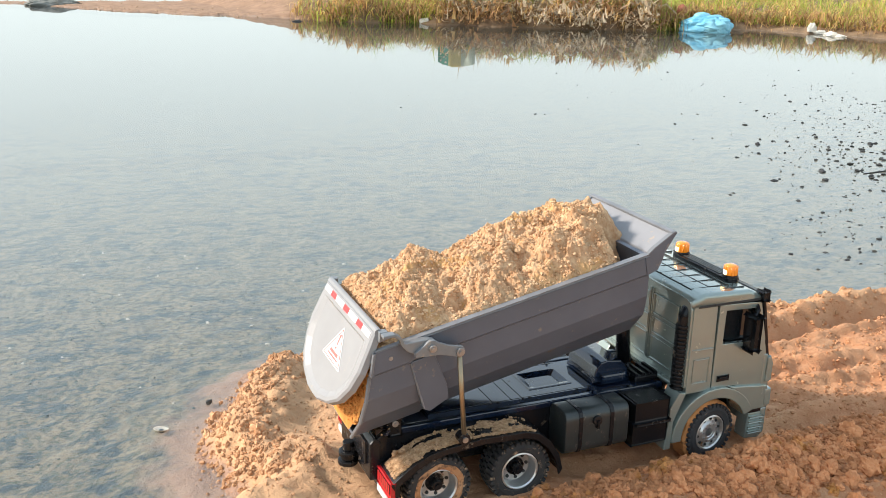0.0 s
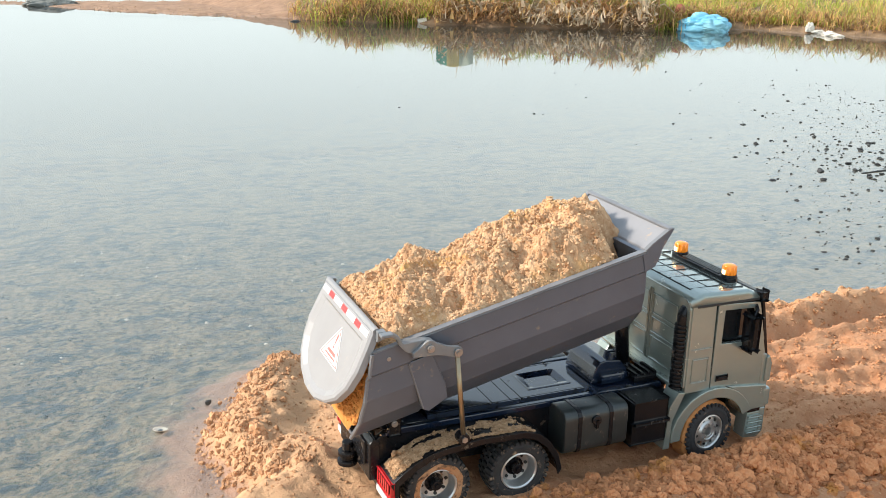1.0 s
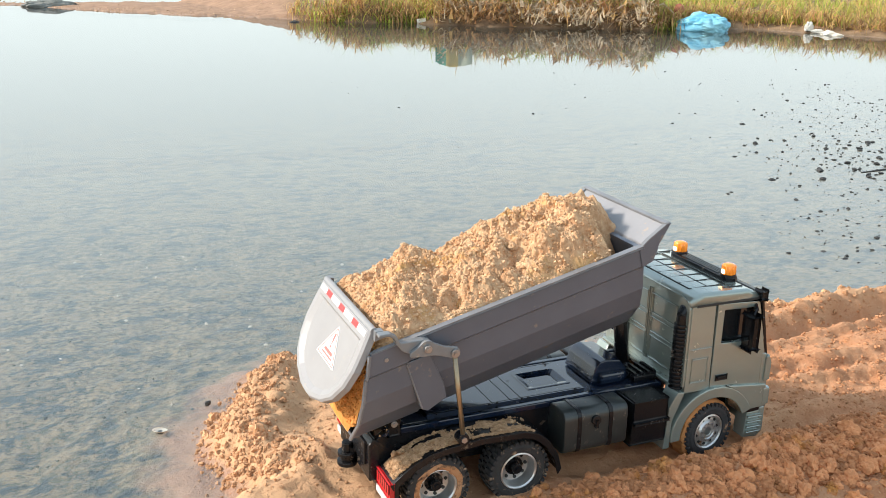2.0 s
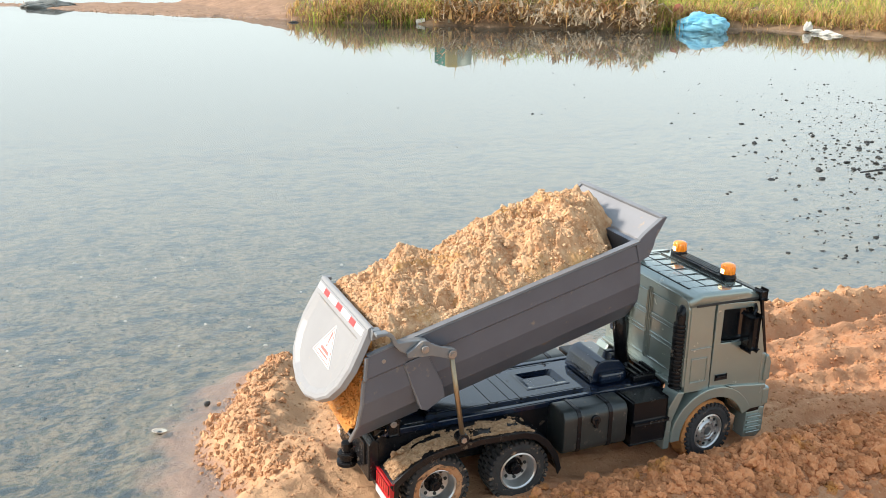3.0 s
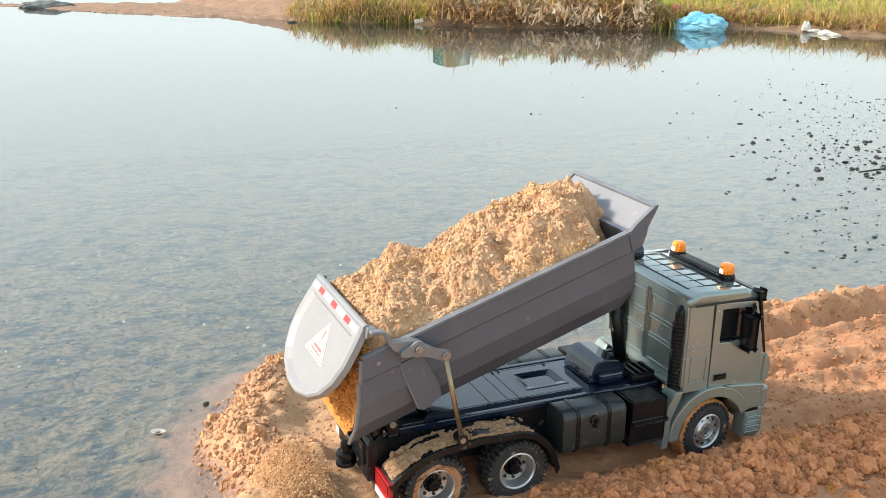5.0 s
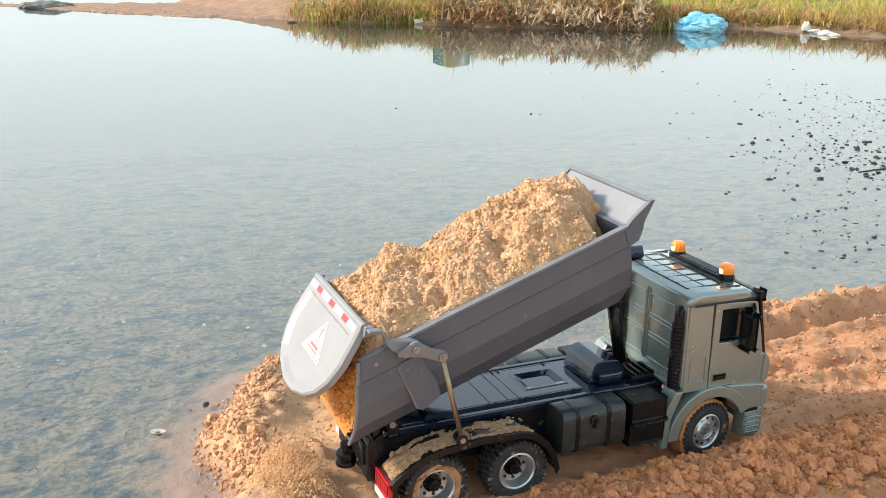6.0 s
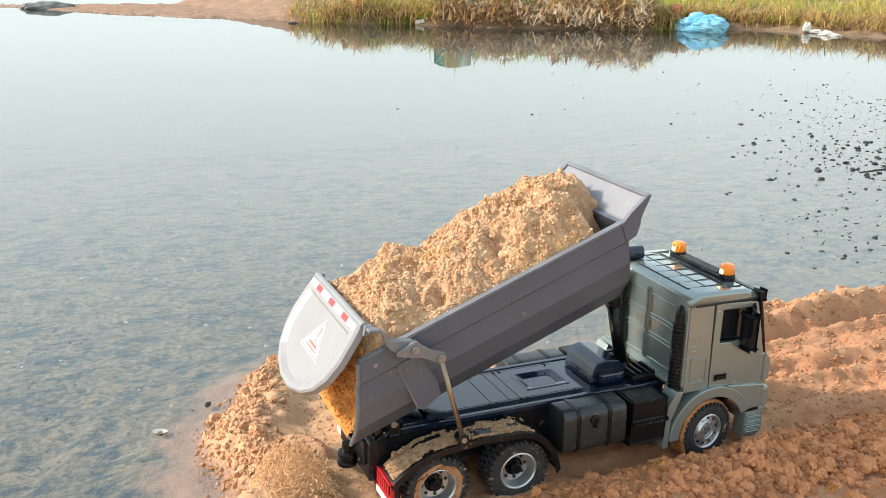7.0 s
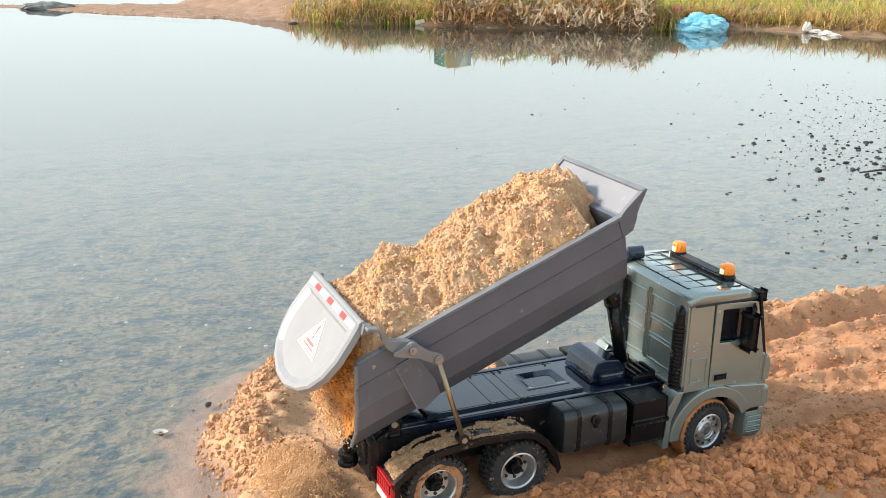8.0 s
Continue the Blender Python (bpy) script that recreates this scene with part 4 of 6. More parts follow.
        tube(bm, (30.0 + 0.4 * math.sin(a), -3.2 + 1.1 * math.cos(a), 12.0 + 1.1 * math.sin(a)), (30.0 + 0.4 * math.sin(b), -3.2 + 1.1 * math.cos(b), 12.0 + 1.1 * math.sin(b)), 0.12, n=6)
    part("steering_wheel", bm, BLACK, truck)
    # air intake at the cab corner
    bm = bmesh.new()
    tube(bm, (22.9, -5.35, 7.0), (22.9, -5.35, 13.6), 0.5, n=16)
    for k in range(17):
        z = 7.3 + 0.36 * k
        tube(bm, (22.9, -5.35, z), (22.9, -5.35, z + 0.2), 0.66, n=16, b=0.05)
    sweep(bm, [(22.9, -5.35, 13.4), (22.9, -5.35, 14.1), (23.2, -5.3, 14.6), (23.6, -5.3, 14.7)], 0.5, 12)
    sweep(bm, [(22.9, -5.35, 7.2), (22.6, -5.0, 6.6), (22.2, -4.4, 6.4)], 0.42, 12)
    part("air_intake", bm, BLACK, truck, "black ribbed air intake hose")
    bm = bmesh.new()
    sweep(bm, [(23.0, 4.6, 9.0), (23.0, 4.6, 15.6), (23.4, 4.4, 16.3), (24.6, 4.2, 16.75)], 0.55, 14)
    tube(bm, (23.6, 4.4, 16.6), (25.0, 3.9, 16.75), 0.62, n=18, b=0.1)
    part("air_inlet", bm, DECK, truck, "glossy black air inlet behind the cab")
    # light bar and beacons
    bm = bmesh.new()
    t = bmesh.new()
    box(t, 28.1, 29.5, -4.3, 4.3, 15.95, 16.35)
    bev(t, [e for e in t.edges if abs(e.verts[0].co.z - e.verts[1].co.z) > 0.1], 0.68, 5)
    bev(t, [e for e in t.edges if e.verts[0].co.z > 16.3 and e.verts[1].co.z > 16.3], 0.08, 2)
    join(bm, t)
    bar = part("light_bar", bm, BLACK, truck, "dark light bar across the roof")
    bm = bmesh.new()
    for k in range(4):
        x = 28.35 + 0.28 * k
        box(bm, x, x + 0.17, -2.7, 2.7, 16.33, 16.43, 0.03, 1)
    part("bar_rib", bm, TANK, bar)
    for y in (-3.55, 3.55):
        bm = bmesh.new()
        tube(bm, (28.82, y, 16.2), (28.82, y, 16.55), 0.75, 0.7, n=24, b=0.06)
        base = part("beacon_base", bm, BLACK, bar)
        bm = bmesh.new()
        t = bmesh.new()
        lathe(t, [(0.60, 0.0), (0.62, 0.1), (0.60, 0.75), (0.54, 0.9), (0.3, 0.98), (0.05, 1.0)], 24)
        for k in range(12):
            a = 2 * math.pi * k / 12
            u = bmesh.new()
            box(u, 0.57, 0.64, 0.08, 0.8, -0.05, 0.05)
            join(t, u, Matrix.Rotation(a, 4, "Y"))
        join(bm, t, Matrix.Translation((28.82, y, 16.5)) @ Matrix.Rotation(radians(90), 4, "X"))
        dome = part("beacon", bm, AMBER, bar, "amber beacon lens", True)
        bm = bmesh.new()
        box(bm, 28.15, 28.24, y - 0.2, y + 0.2, 16.6, 17.0, 0.04)
        part("beacon_bulb", bm, LAMPGLOW, bar)


cab()


# ---------------------------------------------------------------- truck: tipping bed, gate, rod, ram
bed = new("bed")
bed.parent = truck
tagged(bed, "dark grey half-pipe tipping bed, raised")
PROFILE = [(6.4, 8.3), (6.4, 6.65), (6.12, 6.42), (6.12, 4.6), (5.55, 2.75), (4.1, 0.95), (0.0, 0.85)]


def bed_rear(z):
    return -0.84 - (8.3 - z) * 0.37


def bed_front(z):
    return float(np.interp(z, [0.9, 2.7, 4.6, 6.5, 8.3], [21.7, 22.3, 22.55, 22.95, 22.95]))


def loft(bm, stations):
    """Joins closed outlines of equal length, lists of points, into a skin with end caps."""
    rings = [[bm.verts.new(p) for p in s] for s in stations]
    n = len(rings[0])
    for a, c in zip(rings, rings[1:]):
        for k in range(n):
            bm.faces.new((a[k], a[(k + 1) % n], c[(k + 1) % n], c[k]))
    bm.faces.new(rings[0])
    bm.faces.new(rings[-1][::-1])
    return bm


def build_bed():
    outer = [(-y, z) for y, z in PROFILE] + [(y, z) for y, z in PROFILE[-2::-1]]
    inner = [(y * 0.955, max(z, 1.2)) for y, z in outer[::-1]]
    inner[0], inner[-1] = (6.1, 8.3), (-6.1, 8.3)
    loop = outer + inner
    bm = bmesh.new()
    loft(bm, [[(bed_rear(z), y, z) for y, z in loop], [(bed_front(z), y, z) for y, z in loop]])
    part("bed_shell", bm, BEDGREY, bed)
    # front wall and forward-leaning spill guard
    bm = bmesh.new()
    loft(bm, [[(bed_front(z) - 0.35, y, z) for y, z in outer], [(bed_front(z) + 0.02, y, z) for y, z in outer]])
    part("front_wall", bm, BEDGREY, bed)
    bm = bmesh.new()
    prism(bm, [(22.7, 7.6), (23.2, 8.35), (25.45, 9.35), (25.7, 9.2), (23.6, 7.7), (23.0, 6.9)], -6.35, 6.35, 0.05)
    part("spill_guard", bm, GATEIN, bed, "light grey spill guard, sprinkled with sand")
    for s in (-1, 1):
        bm = bmesh.new()
        prism(bm, [(22.6, 8.25), (22.95, 8.32), (23.6, 8.75), (25.5, 9.5), (25.85, 9.42), (24.4, 7.95), (24.2, 7.5), (23.6, 6.75), (22.6, 6.6)], s * 6.2, s * 6.5, 0.06)
        part("guard_cheek", bm, BEDGREY, bed)
    bm = bmesh.new()
    t = bmesh.new()
    box(t, 25.3, 25.75, -6.45, 6.45, 9.3, 9.55, 0.1, 2)
    join(bm, t)
    for s in (-1, 1):
        prism(bm, [(22.7, 8.3), (23.6, 8.78), (25.6, 9.55), (25.7, 9.42), (23.6, 8.62), (22.7, 8.2)], s * 6.05, s * 6.5, 0.04)
        box(bm, 1.2, 22.95, s * 6.02, s * 6.5, 8.2, 8.4, 0.07)
        prism(bm, [(bed_rear(8.3) - 0.1, 8.4), (bed_rear(8.3) + 2.6, 8.4), (bed_rear(8.3) + 2.6, 8.25), (bed_rear(8.3) + 0.1, 8.25)], s * 6.02, s * 6.5, 0.04)
    part("rim_edge", bm, BEDEDGE, bed, "light grey rim")
    for s in (-1, 1):
        # doubled rear cheek with a pale edge
        bm = bmesh.new()
        st = []
        for x_of in (lambda z: bed_rear(z) - 0.12, lambda z: 2.1 - 0.05 * z):
            st.append([(x_of(z), s * (y + o), z) for y, z, o in
                       [(6.4, 8.3, 0.14), (6.4, 6.65, 0.14), (6.15, 6.42, 0.14), (6.15, 4.6, 0.14), (5.6, 2.75, 0.16), (4.2, 1.0, 0.16), (4.2, 1.2, -0.05), (5.5, 2.8, -0.1), (6.05, 4.6, -0.1), (6.3, 8.2, -0.1)]])
        loft(bm, st)
        part("rear_cheek", bm, BEDGREY, bed)
        bm = bmesh.new()
        pts = [(bed_rear(z) - 0.16, s * (y + 0.14), z) for y, z in PROFILE[:6]]
        sweep(bm, pts, 0.16, 6)
        part("cheek_edge", bm, BEDEDGE, bed, "pale edge")
        bm = bmesh.new()
        prism(bm, [(1.5, 6.5), (1.9, 2.2), (2.3, 1.9), (4.0, 2.4), (4.1, 3.6), (3.6, 6.5)], s * 5.3, s * 6.33, 0.08)
        part("hinge_rib", bm, BEDGREY, bed)
        # pale bar that paints the highlight along the rib edge
        bm = bmesh.new()
        sweep(bm, [(1.6, s * 6.34, 6.4), (1.72, s * 6.34, 4.6), (1.9, s * 6.34, 2.3)], 0.07, 6)
        part("rib_edge", bm, BEDEDGE, bed, "painted highlight along the rib edge")
        bm = bmesh.new()
        tube(bm, (0.15, s * 6.4, 7.5), (0.15, s * 6.6, 7.5), 0.17, n=12, b=0.03)
        part("rivet", bm, STEEL, bed, "steel rivet")
    bm = bmesh.new()
    for y in (-2.0, 2.0):
        box(bm, 0.0, 21.0, y - 0.4, y + 0.4, 0.35, 0.95, 0.08)
    prism(bm, [(21.6, 1.4), (21.5, 5.5), (24.3, 5.2), (24.4, 3.4), (23.0, 1.8)], -0.9, 0.9, 0.1)
    part("bed_beam", bm, BLACK, bed)


build_bed()
gate = new("tailgate")
gate.parent = truck
tagged(gate, "light grey tailgate swung open at the bottom")
GT = Vector((-5.17, 16.68))
GU = Vector((-0.415, -0.910)).normalized()
GN = Vector((GU.y, -GU.x))
if GN.x > 0:
    GN = -GN


def on_gate(y, u, out=0.0):
    """A point of the gate: y across, u down from the top edge, out: proud of its outer face; relative to the pivot."""
    q = GT + GU * u + GN * out
    return Vector((q.x - K0[0], y, q.y - K0[1]))


def build_gate():
    half = [(6.08, 0.0), (6.3, 1.5), (6.42, 3.3), (6.0, 4.85), (5.0, 6.2), (3.5, 7.15), (1.3, 7.8), (0.0, 7.85)]
    ring = half + [(-y, u) for y, u in half[-2::-1]]

    def scaled(k, top):
        return [(y * k, top + (u * (7.85 * (0.5 + k / 2) - top) / 7.85)) for y, u in ring]

    bm = bmesh.new()
    layers = [([*ring], -0.5), ([*ring], 0.0), (scaled(0.965, 0.12), 0.16), (scaled(0.88, 1.05), 0.16), (scaled(0.77, 1.3), -0.06)]
    loft(bm, [[on_gate(y, u, o) for y, u in r] for r, o in layers])
    panel = part("gate_panel", bm, GATEGREY, gate)
    # rounded lip along the top
    bm = bmesh.new()
    tube(bm, on_gate(-6.1, 0.0, -0.2), on_gate(6.1, 0.0, -0.2), 0.3, n=12)
    part("gate_lip", bm, GATEGREY, gate)
    # striped tape
    for y1, y0, m in ((5.7, 4.1, WHITE), (4.1, 2.75, REDTAPE), (2.75, 0.75, WHITE), (0.75, -0.6, REDTAPE), (-0.6, -2.6, WHITE), (-2.6, -3.95, REDTAPE), (-3.95, -5.7, WHITE)):
        bm = bmesh.new()
        loft(bm, [[on_gate(a, u, o) for a, u in ((y0, 0.26), (y1, 0.26), (y1, 0.72), (y0, 0.72))] for o in (0.14, 0.185)])
        part("reflective_tape", bm, m, gate, "white reflective tape" if m is WHITE else "red reflective tape")
    # warning triangle sticker
    tri = [(-2.65, 4.65), (1.4, 4.65), (-0.6, 1.95)]

    def tri_scaled(k):
        return [(-0.62 + (p + 0.62) * k, 3.75 + (u - 3.75) * k) for p, u in tri]

    bm = bmesh.new()
    t = bmesh.new()
    loft(t, [[on_gate(p, u, o) for p, u in tri_scaled(1.12)] for o in (-0.08, -0.03)])
    bev(t, [e for e in t.edges if (e.verts[0].co - e.verts[1].co).length < 0.1], 0.25, 4)
    join(bm, t)
    sticker = part("warning_sticker", bm, WHITE, gate, "white triangular warning sticker with red print")
    bm = bmesh.new()
    o3, i3 = tri_scaled(1.0), tri_scaled(0.93)
    for k in range(3):
        a, b, c, d = o3[k], o3[(k + 1) % 3], i3[(k + 1) % 3], i3[k]
        loft(bm, [[on_gate(p, u, o) for p, u in (a, b, c, d)] for o in (-0.04, -0.015)])
    for quad in ([(-0.76, 2.45), (-0.46, 2.45), (-0.54, 3.35), (-0.68, 3.35)], [(-0.74, 3.46), (-0.48, 3.46), (-0.48, 3.64), (-0.74, 3.64)],
                 [(-1.5, 3.85), (0.25, 3.85), (0.35, 4.1), (-1.6, 4.1)], [(-1.8, 4.24), (0.55, 4.24), (0.6, 4.36), (-1.85, 4.36)]):
        loft(bm, [[on_gate(p, u, o) for p, u in quad] for o in (-0.04, -0.01)])
    part("sticker_print", bm, TEXTRED, sticker)
    # side arms that carry the gate on its pivots
    for s in (-1, 1):
        bm = bmesh.new()
        pts = [(-5.0, 16.75), (-4.1, 16.8), (-3.6, 16.5), (-3.3, 15.95), (-1.5, 16.05), (-0.9, 15.9), (-1.2, 15.2), (-2.2, 14.85), (-3.1, 15.25), (-3.55, 15.75), (-3.8, 16.3), (-4.2, 16.55), (-5.0, 16.5)]
        if s > 0:
            pts = [(x, min(z, 15.7)) for x, z in pts]
        prism(bm, [(x - K0[0], z - K0[1]) for x, z in pts], s * 6.55, s * 7.25, 0.08)
        prism(bm, [(x - K0[0], z - K0[1]) for x, z in ((-5.05, 16.8), (-4.4, 16.8), (-4.45, 16.2), (-5.1, 16.0))], s * 5.9, s * 6.6, 0.06)
        arm = part("gate_arm", bm, LEVER, gate, "grey painted gate arm")
        bm = bmesh.new()
        q = (Q0[0] - K0[0], Q0[1] - K0[1])
        out = arc(0, 0, 0.62, 40, 130, 6) + [(-0.85, 0.1), (-1.35, -0.25), (-1.3, -0.6), (-0.6, -0.62), (0.6, -0.62), (1.5, -0.85)] + arc(q[0], q[1], 0.45, -110, 80, 8) + [(1.4, 0.0)]
        prism(bm, out, s * 7.25, s * 7.55, 0.05)
        part("gate_lever", bm, LEVER, arm, "grey lever plate")
        bm = bmesh.new()
        for x, z, r in ((0, 0, 0.3), (q[0], q[1], 0.34)):
            tube(bm, (x, s * 7.5, z), (x, s * 7.75, z), r, n=14, b=0.04)
            tube(bm, (x, s * 7.75, z), (x, s * 7.85, z), r * 0.5, n=6)
        part("lever_bolt", bm, STEEL, arm, "steel bolt")


build_gate()

rods = []
for side in (-1, 1):
    rod = new("gate_rod")
    rod.parent = truck
    tagged(rod, "slim brass-coloured push rod")
    bm = bmesh.new()
    tube(bm, (0, side * 7.4, 0.2), (Q0[0] - ROD[0], side * 7.4, Q0[1] - ROD[1]), 0.2, n=12)
    part("rod_bar", bm, BRONZE, rod, "", True)
    bm = bmesh.new()
    tube(bm, (0, side * 6.7, 0), (0, side * 7.6, 0), 0.48, n=18, b=0.06)
    foot = part("rod_foot", bm, BLACK, rod)
    bm = bmesh.new()
    tube(bm, (0, side * 7.55, 0), (0, side * 7.72, 0), 0.25, n=6)
    part("rod_bolt", bm, STEEL, foot)
    rods.append(rod)

ram = new("ram_tube")
ram.parent = truck
tagged(ram, "black telescopic lifting ram")
bm = bmesh.new()
tube(bm, (0, 0, 0), (0, 0, 7.0), 0.62, n=20)
tube(bm, (0, 0, 6.2), (0, 0, 7.5), 0.78, n=20, b=0.08)
tube(bm, (0, -0.9, 0), (0, 0.9, 0), 0.5, n=14)
part("ram_sleeve", bm, BLACK, ram, "", True)
ram_rod = new("ram_piston")
ram_rod.parent = truck
bm = bmesh.new()
tube(bm, (0, 0, -6.2), (0, 0, 0), 0.45, n=18)
tube(bm, (0, -0.8, 0), (0, 0.8, 0), 0.4, n=14)
part("piston_bar", bm, STEEL, ram_rod, "bare steel piston", True)


# ---------------------------------------------------------------- load of sand in the bed
def load_height(X, Y):
    crest = np.interp(X, [-3.7, -3.4, -3.0, -2.4, -1.0, -0.2, 1.0, 4, 7, 9.6, 12, 15, 18, 20.3, 21.8, 22.8, 23.5], [1.2, 2.0, 3.3, 5.0, 6.9, 8.2, 9.7, 10.2, 9.9, 9.8, 10.1, 10.4, 10.8, 10.9, 10.4, 9.7, 8.6])
    rim = np.interp(X, [-3.7, -3.0, -1.0, 1.0, 22.4], [0.9, 1.6, 7.2, 8.3, 8.3])
    y = np.clip(np.abs(Y - 0.4 * (X > 2)) / 6.05, 0, 1)
    z = rim + (crest - rim) * (1 - y ** np.interp(X, [2, 8], [4.5, 2.4]))
    z = z - 4.5 * np.clip((X - 20.4) / 1.2, 0, 1) * np.clip((-1.6 - Y) / 1.6, 0, 1)
    live = np.clip((X - 0.2) / 3, 0.1, 1) * np.clip((1 - y) * 6, 0.3, 1)
    z = z + live * ((fbm(X / 3.4, Y / 3.4, 3, 91) - 0.5) * 2.2 + (fbm(X / 1.3, Y / 1.3, 4, 95) - 0.5) * 1.6)
    # crumbs of three sizes with gaps between them, standing out unevenly
    clump = vnoise(X / 1.6, Y / 1.6, 61)
    warp = 0.35 * (vnoise(X / 0.5, Y / 0.5, 71) - 0.5)
    z = z + (0.7 + 0.3 * live) * (0.9 * billow(X / 1.45 + warp, Y / 1.45 - warp, 6) * clump ** 2 + (0.05 + 0.42 * clump) * billow(X / 0.6 + warp, Y / 0.6, 16)
                                  + 0.9 * (fbm(X / 0.7, Y / 0.7, 4, 46) - 0.5) + 0.3 * billow(X / 0.3 - warp, Y / 0.3 + warp, 26) + 0.2 * billow(X / 0.17, Y / 0.17, 36) - 0.5)
    # tucked in behind the side walls
    near_wall = np.clip((np.abs(Y) - 5.7) / 0.33, 0, 1)
    z = np.where(X > 0.5, z * (1 - near_wall) + np.clip(z, 7.2, 8.05) * near_wall, z)
    return z


def build_load():
    xs, ys = np.arange(-3.7, 23.5, 0.055), np.linspace(-6.05, 6.05, 220)
    X, Y = np.meshgrid(xs, ys)
    Z = load_height(X, Y)
    floor = np.interp(np.abs(Y), [0, 3.8, 5.3, 5.8, 6.1], [1.2, 1.25, 2.8, 4.6, 6.5])
    guard = 8.35 + (X - 23.2) * 0.44
    keep = ((Z > floor - 0.15) | (X > -0.6)) & ((X < 22.5) | (Z > guard - 0.3))
    Z = np.maximum(Z, floor + 0.05)
    load = sheet("sand_load", xs, ys, Z, SAND, True, keep)
    rng = np.random.RandomState(11)
    pl = []
    px, py = rng.uniform(-2.4, 22.3, 15000), rng.uniform(-5.9, 5.6, 15000)
    for x, y, z in zip(px, py, load_height(px[None], py[None])[0]):
        r = 0.04 + 0.13 * rng.rand() ** 5
        pl.append((x, y, z + r * 0.1, r, 2 if r > 0.1 else 1))
    for k in range(14):
        x, y = rng.uniform(8, 20), rng.uniform(-5.2, 4)
        z = float(load_height(np.array([[x]]), np.array([[y]]))[0, 0])
        pl.append((x, y, z + 0.05, rng.uniform(0.25, 0.42), 3))
    face = sheet("sliding_face", xs[:66], ys, Z[:, :66] + 0.06, SAND_IN, True, keep[:, :66])
    face.parent = load
    px, py = rng.uniform(-3.4, 0.0, 3200), rng.uniform(-5.3, 5.3, 3200)
    bits = [(x, y, z, 0.05 + 0.22 * rng.rand() ** 4, 2) for x, y, z in zip(px, py, load_height(px[None], py[None])[0]) if z > 1.25 + 0.9 * max(0, abs(y) - 3.8)]
    bits = lumps("face_clods", bits, SAND_IN)
    bits.parent = load
    tagged(bits, "damp orange crumbs at the open end")
    tagged(face, "damp orange sand at the open end")
    tagged(load, "heaped pale orange sand filling the truck bed", "sand", kind="stuff")
    crumbs = lumps("load_clods", pl, LOADCLOD)
    crumbs.parent = load
    tagged(crumbs, "crumbly sand clods on the heap")
    return load


load = build_load()


# ---------------------------------------------------------------- sand that slides out
def build_spill():
    """Rigid handfuls of crumbs; each row: object, start in the bed, moment it lets go, way and landing place."""
    rng = np.random.RandomState(21)
    out = []
    shapes = []
    for k in range(6):
        pl = [(rng.normal(0, 0.34), rng.normal(0, 0.42), rng.normal(0, 0.75), 0.03 + 0.09 * rng.rand() ** 4, 1) for q in range(260)]
        shapes.append(lumps("sand_clump", pl, SPILLSAND, data_only=True))
    for start, stop, count in ((3.0, 3.66, 130), (5.85, 6.1, 10), (7.6, 8.05, 110)):
        for k in range(count):
            ob = new("sand_clump", shapes[rng.randint(6)])
            tagged(ob, "loose clump of damp orange sand sliding off the bed", "sand clump", "sand sliding off the bed")
            y = rng.uniform(-3.4, 5.0)
            t = start + (stop - start) * (k + rng.rand()) / count
            out.append((ob, (rng.uniform(-3.6, -3.2), y, rng.uniform(1.6, 2.8)), t, (rng.uniform(-42, -8), rng.uniform(-8, 8), rng.uniform(-25, 0)), rng.uniform(0, 360)))
    return out


SPILLSAND = mat("sliding_sand", (0.70, 0.46, 0.26), 0.95, 0, (0.62, 0.375, 0.185), 90, 0.5, 900, 0.1, vary=0.12)
spill = build_spill()


